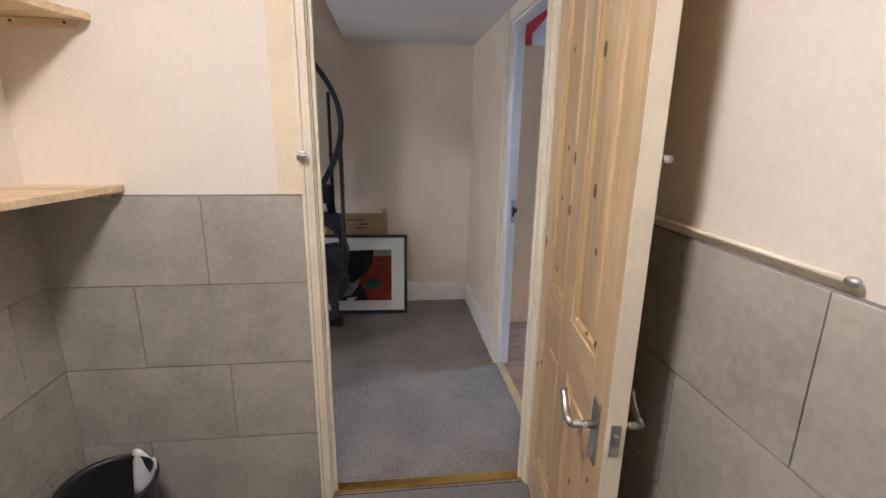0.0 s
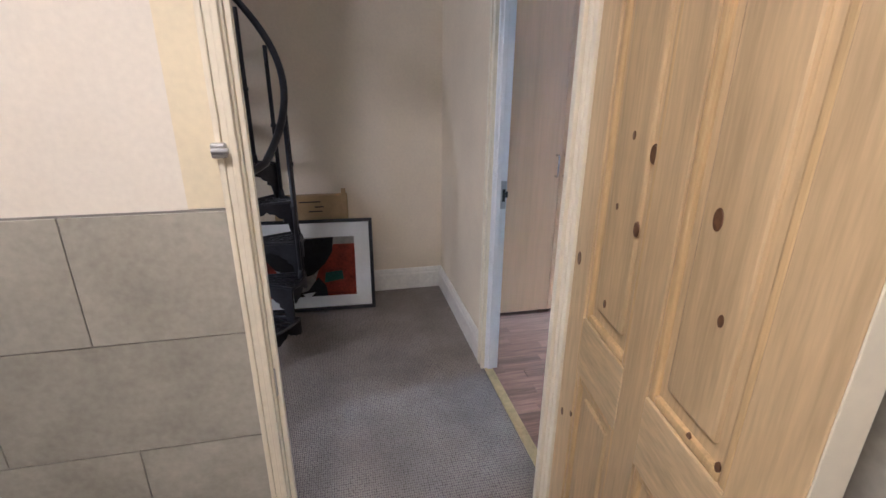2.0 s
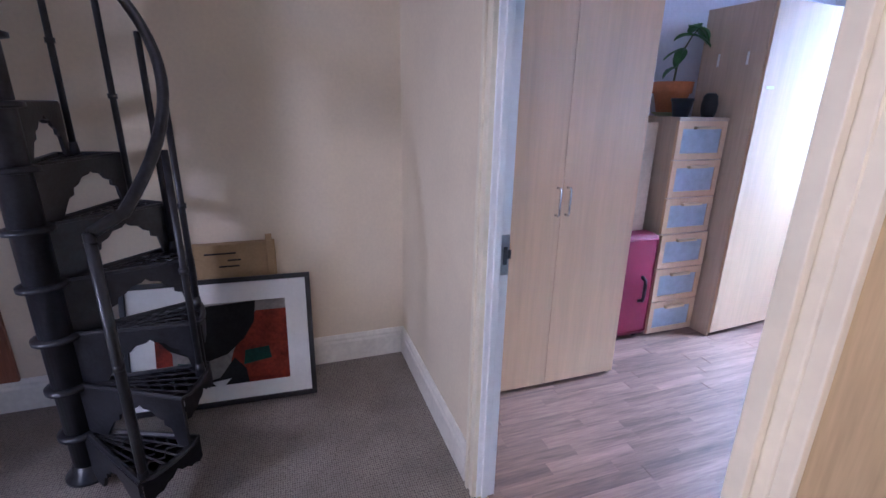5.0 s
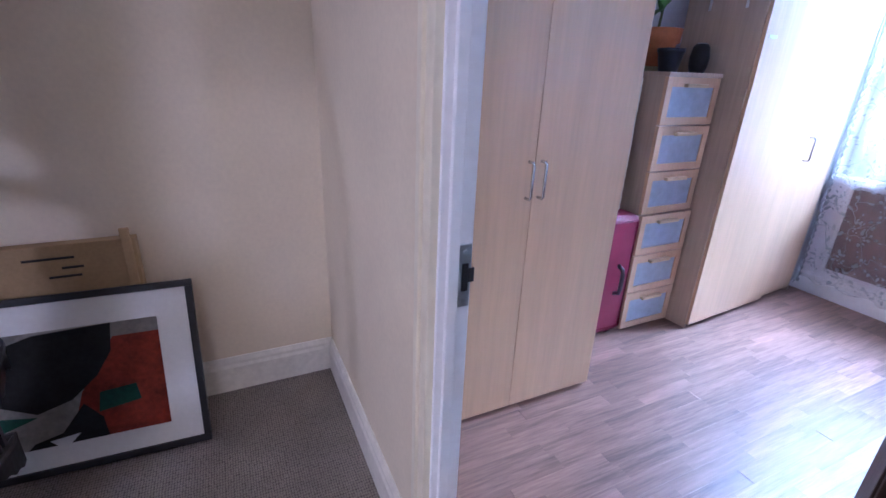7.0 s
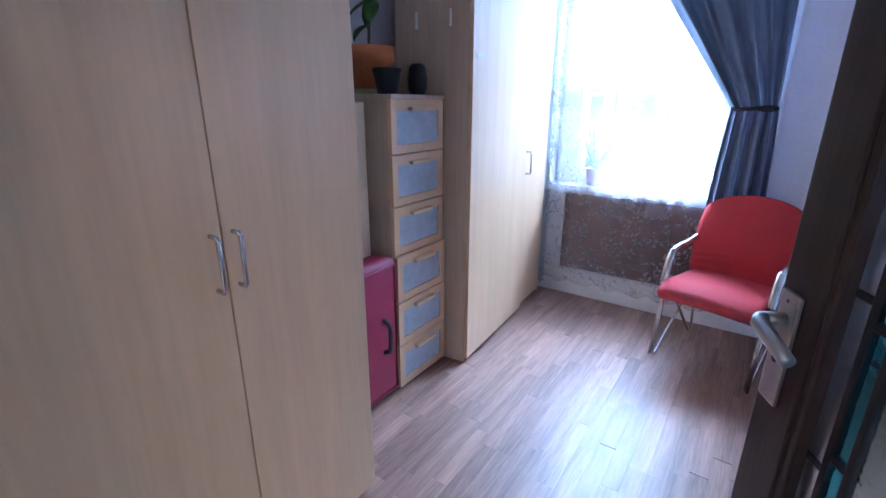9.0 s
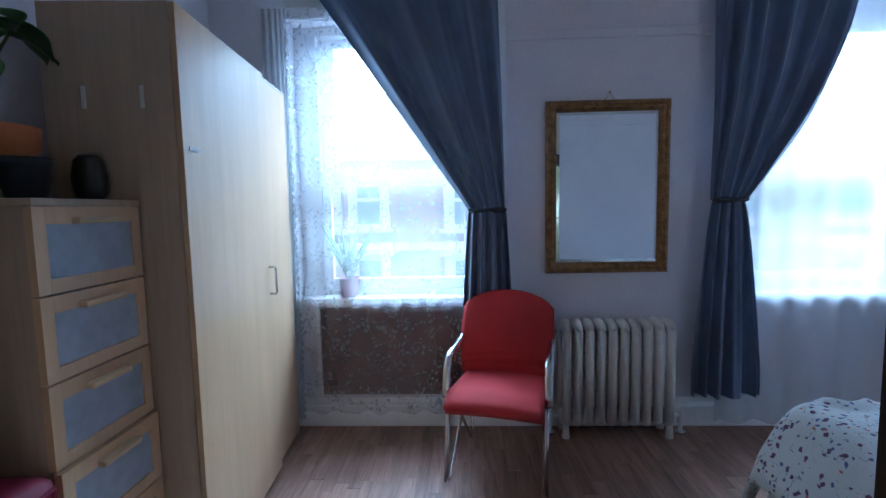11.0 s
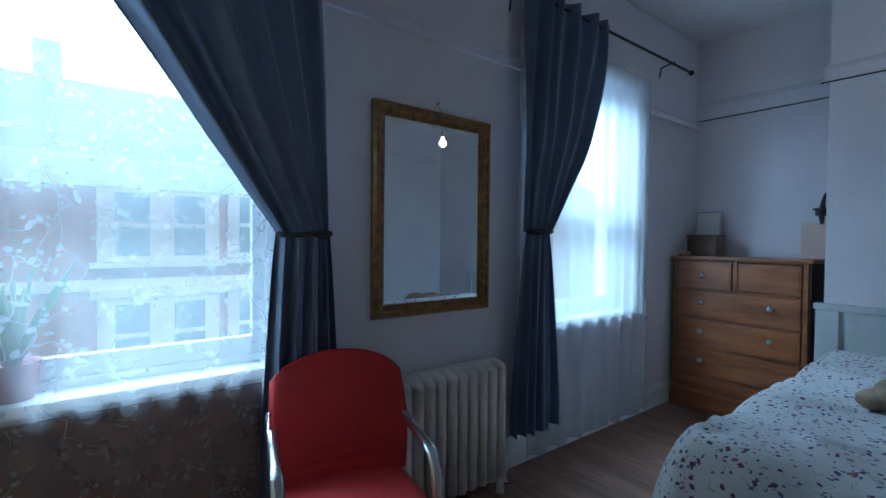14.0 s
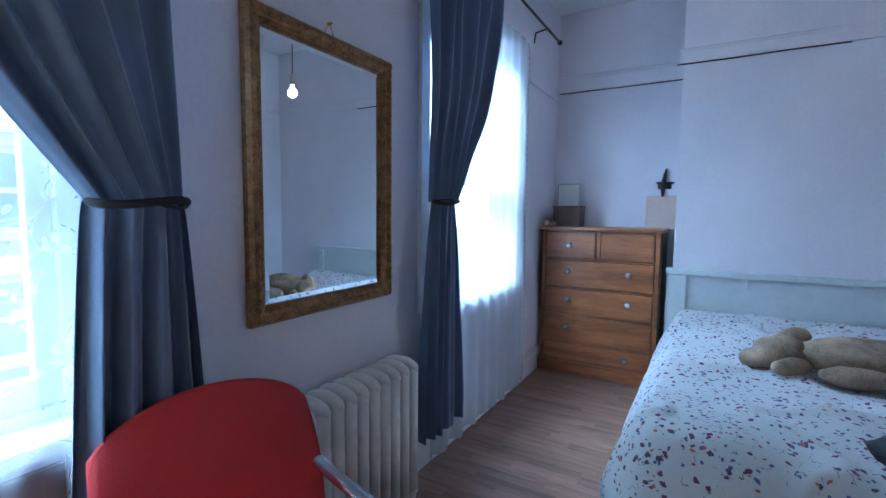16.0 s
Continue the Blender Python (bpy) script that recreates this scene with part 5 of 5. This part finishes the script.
# plant on the sill
t = thing("sill_plant", "spiky aloe in a patterned pot on the sill", "plant", at=(4.36, 3.58, SILL))
part("pot", smooth(lathe([(0.05, 0), (0.068, 0.11), (0.072, 0.115), (0.066, 0.115), (0.06, 0.10), (0, 0.10)], (4.36, 3.58, SILL))), REDCASE, t)
for k in range(13):
    a = k * 2.4
    ln = 0.30 + 0.05 * math.sin(k * 3)
    out = 0.05 + 0.10 * (k % 4) / 3
    bm = tube([(4.36, 3.58, SILL + 0.09), (4.36 + 0.3 * out * math.cos(a), 3.58 + out * 0.5 * math.sin(a), SILL + 0.09 + ln * 0.5), (4.36 + 0.4 * out * math.cos(a), 3.58 + out * 1.2 * math.sin(a), SILL + 0.09 + ln)], [0.014, 0.011, 0.002], 6)
    part("leaf", smooth(bm), LEAF, t)


# ---- pine chest ----
def pine_chest():
    x0, x1, yf, yb, top = 3.37, 4.265, -0.345, -0.775, 1.19
    t = thing("pine_chest", "antique pine chest of drawers with glass knobs", "drawers", at=((x0 + x1) / 2, -0.55, 0))
    part("carcass", box(x0 + 0.01, x1 - 0.01, yb, yf - 0.032, 0.09, top - 0.025, 0.003), CHESTPINE, t)
    # the x0 side is far darker than the pine carcass
    part("side_panel", box(x0 - 0.004, x0 + 0.009, yb, yf - 0.01, 0.09, top - 0.03, 0.002), DARKWOOD, t, "near-black side")
    part("top", box(x0 - 0.015, x1 + 0.015, yb, yf + 0.015, top - 0.025, top, 0.006), CHESTPINE, t)
    part("plinth", box(x0 - 0.008, x1 + 0.008, yb, yf + 0.010, 0, 0.09, 0.004), CHESTPINE, t)
    part("plinth_moulding", box(x0 - 0.004, x1 + 0.004, yf - 0.006, yf + 0.006, 0.092, 0.115, 0.004), CHESTPINE, t)
    rows = [(0.125, 0.255), (0.275, 0.475), (0.495, 0.695), (0.715, 0.925), (0.945, 1.15)]
    mid = 3.815
    for a, c in ((x0 + 0.01, x0 + 0.040), (x1 - 0.040, x1 - 0.01)):
        part("face_stile", box(a, c, yf - 0.0315, yf - 0.002, 0.117, top - 0.026, 0.003), CHESTPINE, t)
    for (p, q), (p2, q2) in zip(rows, rows[1:]):
        part("face_rail", box(x0 + 0.041, x1 - 0.041, yf - 0.0315, yf - 0.003, q + 0.005, p2 - 0.005, 0.002), CHESTPINE, t)
    part("face_rail", box(mid - 0.014, mid + 0.014, yf - 0.0315, yf - 0.003, 0.946, 1.16, 0.002), CHESTPINE, t)
    for r, (z0, z1) in enumerate(rows):
        spans = [(x0 + 0.045, x1 - 0.045)] if r < 4 else [(x0 + 0.045, mid - 0.02), (mid + 0.02, x1 - 0.045)]
        for a, c in spans:
            d = part("drawer", box(a, c, yf - 0.031, yf + 0.006, z0, z1, 0.005), CHESTPINE, t)
            part("drawer_field", box(a + 0.012, c - 0.012, yf + 0.004, yf + 0.0085, z0 + 0.012, z1 - 0.012, 0.002), CHESTPINE, d)
            ks = [(c - 0.19, (z0 + z1) / 2)] if r == 4 and a > 3.7 else []
            if r in (1, 2, 3):
                ks = [(4.035, (z0 + z1) / 2 + 0.02)]
                if r != 1:
                    ks.append((3.585, (z0 + z1) / 2 + 0.02))
            if r == 0:
                ks = [(3.59, 0.185)]
            for kx, kz in ks:
                kb = part("knob", smooth(blob((kx, yf + 0.034, kz), (0.024, 0.017, 0.024), sub=2)), CRYSTAL, d, "faceted glass knob")
                part("knob_stem", smooth(cyl((kx, yf + 0.006, kz), (kx, yf + 0.02, kz), 0.009)), BRASS, kb)


pine_chest()
t = thing("dark_box", "dark brown wooden box on the chest", "box", at=(4.1, -0.5, 1.19))
part("body", box(3.99, 4.21, -0.62, -0.46, 1.19, 1.335, 0.004), DBOX, t)
part("lid", box(3.985, 4.215, -0.625, -0.455, 1.336, 1.36, 0.004), DBOX, t)
t = thing("photo_frame", "small pale framed card leaning on the wall", "picture frame", at=(4.15, -0.7, 1.19))
m = Matrix.Translation((4.06, -0.70, 1.19)) @ Matrix.Rotation(radians(7), 4, "X")
for q in ((0, 0.2, 0, 0.012), (0, 0.2, 0.358, 0.37), (0, 0.012, 0.012, 0.358), (0.188, 0.2, 0.012, 0.358)):
    bm = box(q[0], q[1], -0.006, 0.006, q[2], q[3], 0.002)
    bm.transform(m)
    part("frame", bm, SATIN, t)
bm = box(0.012, 0.188, -0.003, 0.003, 0.012, 0.358)
bm.transform(m)
part("card", bm, WHITE, t)
t = thing("bead_string", "pale shell beads heaped on the chest", "beads", at=(4.24, -0.42, 1.19))
bm = bmesh.new()
for k in range(16):
    blob((4.225 + 0.035 * math.cos(k * 0.8), -0.44 + 0.06 * math.sin(k * 0.8), 1.205 + 0.012 * (k % 3)), (0.014, 0.014, 0.013), (0, 0, 0), bm, 2)
part("beads", smooth(bm), BUFF, t)
t = thing("wall_hook", "small black iron bird-shaped bracket", "bracket", at=(3.40, RY0, 1.53))
bm = tube([(3.42, RY0 + 0.012, 1.44), (3.42, RY0 + 0.03, 1.52), (3.41, RY0 + 0.035, 1.60), (3.40, RY0 + 0.03, 1.66)], [0.010, 0.022, 0.014, 0.006], 8)
tube([(3.34, RY0 + 0.03, 1.55), (3.42, RY0 + 0.03, 1.535), (3.47, RY0 + 0.03, 1.55)], [0.006, 0.018, 0.006], 8, bm)
part("iron", smooth(bm), BLACK, t)
part("back_plate", box(3.36, 3.46, RY0, RY0 + 0.012, 1.50, 1.56, 0.003), DARKWOOD, t)
t = thing("pink_paper", "pale pink paper pinned to the wall", "paper", at=(3.42, RY0, 1.3))
part("sheet", box(3.30, 3.54, RY0 + 0.001, RY0 + 0.004, 1.18, 1.45), PAPER, t)


# ---- bed ----
def bed():
    x0, x1, y0, y1 = 1.86, 3.30, -0.26, 1.78
    t = thing("bed", "double bed with pale painted panelled headboard", "bed", at=((x0 + x1) / 2, (y0 + y1) / 2, 0))
    h = part("headboard", box(x0 - 0.02, x1 + 0.02, y0 - 0.03, y0 + 0.01, 0.05, 0.885, 0.004), HEADB, t)
    part("cap", box(x0 - 0.03, x1 + 0.03, y0 - 0.032, y0 + 0.03, 0.887, 0.925, 0.006), HEADB, h)
    for x in (x0 + 0.02, x1 - 0.07):
        part("post", box(x - 0.03, x + 0.08, y0 + 0.012, y0 + 0.028, 0.05, 0.885, 0.004), HEADB, h)
    for x in (2.3, 2.85):
        part("ribbon", box(x, x + 0.03, y0 + 0.03, y0 + 0.034, 0.80, 0.92, 0.001), HEADB, h, "knotted cloth tie")
    part("base", box(x0 + 0.02, x1 - 0.03, y0 + 0.03, y1 - 0.03, 0.08, 0.30, 0.01), HEADB, t)
    part("mattress", box(x0 + 0.02, x1 - 0.03, y0 + 0.03, y1 - 0.02, 0.302, 0.48, 0.04), WHITE, t)
    for x in (x0 + 0.06, x1 - 0.1):
        for y in (y0 + 0.1, y1 - 0.1):
            part("leg", box(x, x + 0.05, y, y + 0.05, 0, 0.08, 0.003), HEADB, t)
    d = thing("duvet", "rumpled white duvet with small dark flowers", "duvet", at=((x0 + x1) / 2, 0.8, 0.5))

    def fn(u, v):
        a, c = x0 - 0.06, x1 + 0.06
        s = (u - 0.5) * 2
        x = (a + c) / 2 + s * (c - a) / 2
        q = y0 + 0.09 + (y1 + 0.08 - y0 - 0.09) * v
        edge = max(0, (abs(s) - 0.80) / 0.20)
        endd = max(0, (v - 0.90) / 0.10)
        z = 0.60 - 0.30 * edge ** 2.2 - 0.26 * endd ** 2.2
        z += 0.07 * max(0, 1 - v / 0.3) * (1 - edge)
        f = (1 - 0.5 * edge)
        z += f * (0.030 * noise.noise(Vector((x * 2.3, q * 2.3, 0.3))) + 0.016 * noise.noise(Vector((x * 6 + q * 2, q * 4, 2.1))))
        rg = noise.noise(Vector((x * 1.7 + q * 3.1, q * 2.2 - x, 5)))
        z += f * 0.020 * (1 - min(1, abs(rg) * 7))
        x -= s * 0.05 * endd
        return Vector((x + 0.02 * edge * math.sin(q * 13), q, z))

    part("cover", smooth(sheet(fn, 110, 130, 0.02)), DUVET, d)
    dog = bmesh.new()
    cx, cy, cz = 2.47, 0.70, 0.685
    for c, r, ro in (((cx, cy, cz), (0.26, 0.13, 0.09), (0, 0, 12)), ((cx + 0.30, cy + 0.05, cz - 0.01), (0.12, 0.09, 0.08), (0, 0, 25)), ((cx + 0.40, cy + 0.09, cz - 0.035), (0.065, 0.05, 0.045), (0, 10, 25)), ((cx + 0.25, cy - 0.02, cz + 0.055), (0.07, 0.035, 0.045), (20, 20, 0)), ((cx + 0.27, cy + 0.15, cz - 0.04), (0.10, 0.04, 0.04), (0, 0, 40)), ((cx - 0.22, cy + 0.05, cz - 0.01), (0.15, 0.11, 0.08), (0, 0, -10)), ((cx - 0.34, cy + 0.12, cz - 0.045), (0.12, 0.05, 0.045), (0, 0, 20)), ((cx + 0.06, cy + 0.17, cz - 0.045), (0.13, 0.05, 0.045), (0, 0, 10)), ((cx - 0.05, cy - 0.1, cz + 0.01), (0.14, 0.06, 0.05), (0, 0, 0))):
        blob(c, r, ro, dog, 3, 0.12)
    tagged(link("plush_toy", smooth(dog), TEDDY), "buff plush toy dog lying on the duvet", "soft toy")


bed()


# thin dark lines along the lower edges of the picture rails
t = thing("rail_cable", "thin dark line along the picture rail", "cable", at=(2.6, -0.27, 2.31))
part("wire", smooth(tube([(3.325, -0.27, 2.312), (3.0, -0.27, 2.309), (2.7, -0.27, 2.313), (2.42, -0.27, 2.310)], 0.005, 6)), CABLE, t)
t = thing("rail_cable", "thin dark line along the alcove picture rail", "cable", at=(3.8, RY0 + 0.03, 2.34))
part("wire", smooth(tube([(3.30, RY0 + 0.02, 2.342), (3.8, RY0 + 0.02, 2.340), (4.27, RY0 + 0.02, 2.342)], 0.004, 6)), CABLE, t)
t = thing("black_bag", "soft black bag lying on the duvet", "bag", at=(2.56, 1.60, 0.60))
bm = blob((2.52, 1.58, 0.645), (0.12, 0.10, 0.075), (0, 0, 20), sub=3, rough=0.35)
part("pouch", smooth(bm), BLACK, t)
part("strap", smooth(tube([(2.48, 1.55, 0.70), (2.45, 1.60, 0.715), (2.47, 1.66, 0.69), (2.55, 1.68, 0.655)], 0.009, 8)), BLACK, t)


# ---- pendants ----
def pendant(x, y, z):
    t = thing("pendant_light", "bare lit bulb on a black flex", "lamp", at=(x, y, RCEIL), group="bare pendant bulbs")
    part("ceiling_rose", smooth(lathe([(0.045, -0.02), (0.05, 0.0), (0.0, 0.0)], (x, y, RCEIL))), GLOSS_COOL, t)
    part("flex", smooth(tube([(x, y, RCEIL - 0.02), (x + 0.003, y, (RCEIL + z) / 2), (x, y, z + 0.13)], 0.004, 6)), CABLE, t)
    part("lamp_holder", smooth(cyl((x, y, z + 0.065), (x, y, z + 0.14), 0.02)), SATIN, t)
    b = part("bulb", smooth(lathe([(0.011, 0.07), (0.013, 0.055), (0.022, 0.025), (0.025, 0.0), (0.020, -0.018), (0.009, -0.026), (0.0, -0.028)], (x, y, z))), BULB, t)
    b.visible_shadow = False


pendant(2.566, 0.68, 2.235)


# ---- pieces: wall tiles and floor planks ----
def tiled(parent, span, rows, face, offsets, L=0.6):
    """Tiles 0.3 m high on a wall; face gives the corner points of one tile from a to c along the wall."""
    cache = {}
    for r in range(rows):
        z0 = r * 0.3
        edges = [span[0]] + [e for e in [offsets[r] + L * k for k in range(-12, 12)] if span[0] + 0.02 < e < span[1] - 0.02] + [span[1]]
        for a, c in zip(edges, edges[1:]):
            wd = round(c - a, 3)
            if wd not in cache:
                bm = box(-wd / 2 + 0.0015, wd / 2 - 0.0015, 0, 0.009, 0.0015, 0.2985, 0.0012)
                me = bpy.data.meshes.new("tile")
                bm.to_mesh(me)
                bm.free()
                me.materials.append(TILE)
                cache[wd] = me
            ob = new("tile", cache[wd])
            ob.parent = parent
            ob.matrix_basis = face((a + c) / 2, z0)


tiled(wall_bath, (BX0 + 0.009, DOOR_A[0] - 0.036), 4, lambda u, z: pose(u, WY0, z, 0, 0, 180), [-0.43, -0.125, -0.40, -0.16])
tiled(wall_bath, (DOOR_A[1] + 0.06, BX1 - 0.01), 4, lambda u, z: pose(u, WY0, z, 0, 0, 180), [0, 0, 0, 0])
tiled(wall_left, (BY0, WY0), 4, lambda u, z: pose(BX0, u, z, 0, 0, -90), [0.1, 0.4, 0.1, 0.4])
tiled(wall_right, (BY0, WY0), 4, lambda u, z: pose(BX1, u, z, 0, 0, 90), [0.17, 0.47, 0.17, 0.47])
part("grout_bed", box(BX0, DOOR_A[0] - 0.036, WY0 - 0.004, WY0 - 0.0005, 0, 1.203), GROUT, wall_bath)
part("grout_bed", box(BX0 + 0.0005, BX0 + 0.004, BY0, WY0 - 0.005, 0, 1.203), GROUT, wall_left)
part("grout_bed", box(BX1 - 0.004, BX1 - 0.0005, BY0, WY0, 0, 1.203), GROUT, wall_right)

PW, PL = 0.0655, 0.41
me_cache = {}
near, far = [], []
rng = random.Random(3)
row = 0
y = RY0
while y < RY1:
    x = HX1 + 0.04 - rng.random() * PL
    while x < RX1:
        ln = PL * rng.choice((0.8, 1.0, 1.25))
        a, c = max(x, HX1 + 0.04), min(x + ln, RX1)
        if c - a > 0.02:
            (near if (1.7 < y < 3.75 and a < RX1) else far).append((a, c, y))
        x += ln
    y += PW
near.sort(key=lambda q: abs(q[2] - 2.9))
far += near[300:]
for a, c, y in near[:300]:
    wd = round(c - a, 2)
    if wd not in me_cache:
        bm = box(0, wd, 0, PW, -0.012, 0, 0.0006)
        me = bpy.data.meshes.new("plank")
        bm.to_mesh(me)
        bm.free()
        me.materials.append(PLANK)
        me_cache[wd] = me
    ob = new("plank", me_cache[wd])
    ob.parent = floor
    ob.matrix_basis = Matrix.Translation((a, y, 0))
vs, fs = [], []
for a, c, y in far:
    n = len(vs)
    e = 0.0004
    vs += [(a + e, y + e, -0.0003), (c - e, y + e, -0.0003), (c - e, y + PW - e, -0.0003), (a + e, y + PW - e, -0.0003), (a, y, -0.011), (c, y, -0.011), (c, y + PW, -0.011), (a, y + PW, -0.011)]
    fs += [(n, n + 1, n + 2, n + 3), (n, n + 4, n + 5, n + 1), (n + 1, n + 5, n + 6, n + 2), (n + 2, n + 6, n + 7, n + 3), (n + 3, n + 7, n + 4, n)]
me = bpy.data.meshes.new("planks")
me.from_pydata(vs, [], fs)
PLANKS = PLANK.copy()
nt = PLANKS.node_tree
geo = nd(nt, "ShaderNodeNewGeometry")
for l in list(nt.links):
    if l.from_node.bl_idname == "ShaderNodeObjectInfo":
        to = l.to_socket
        nt.links.new(geo.outputs["Random Per Island"], to)
me.materials.append(PLANKS)
ob = new("planks", me)
ob.parent = floor
tagged(ob, kind="stuff")
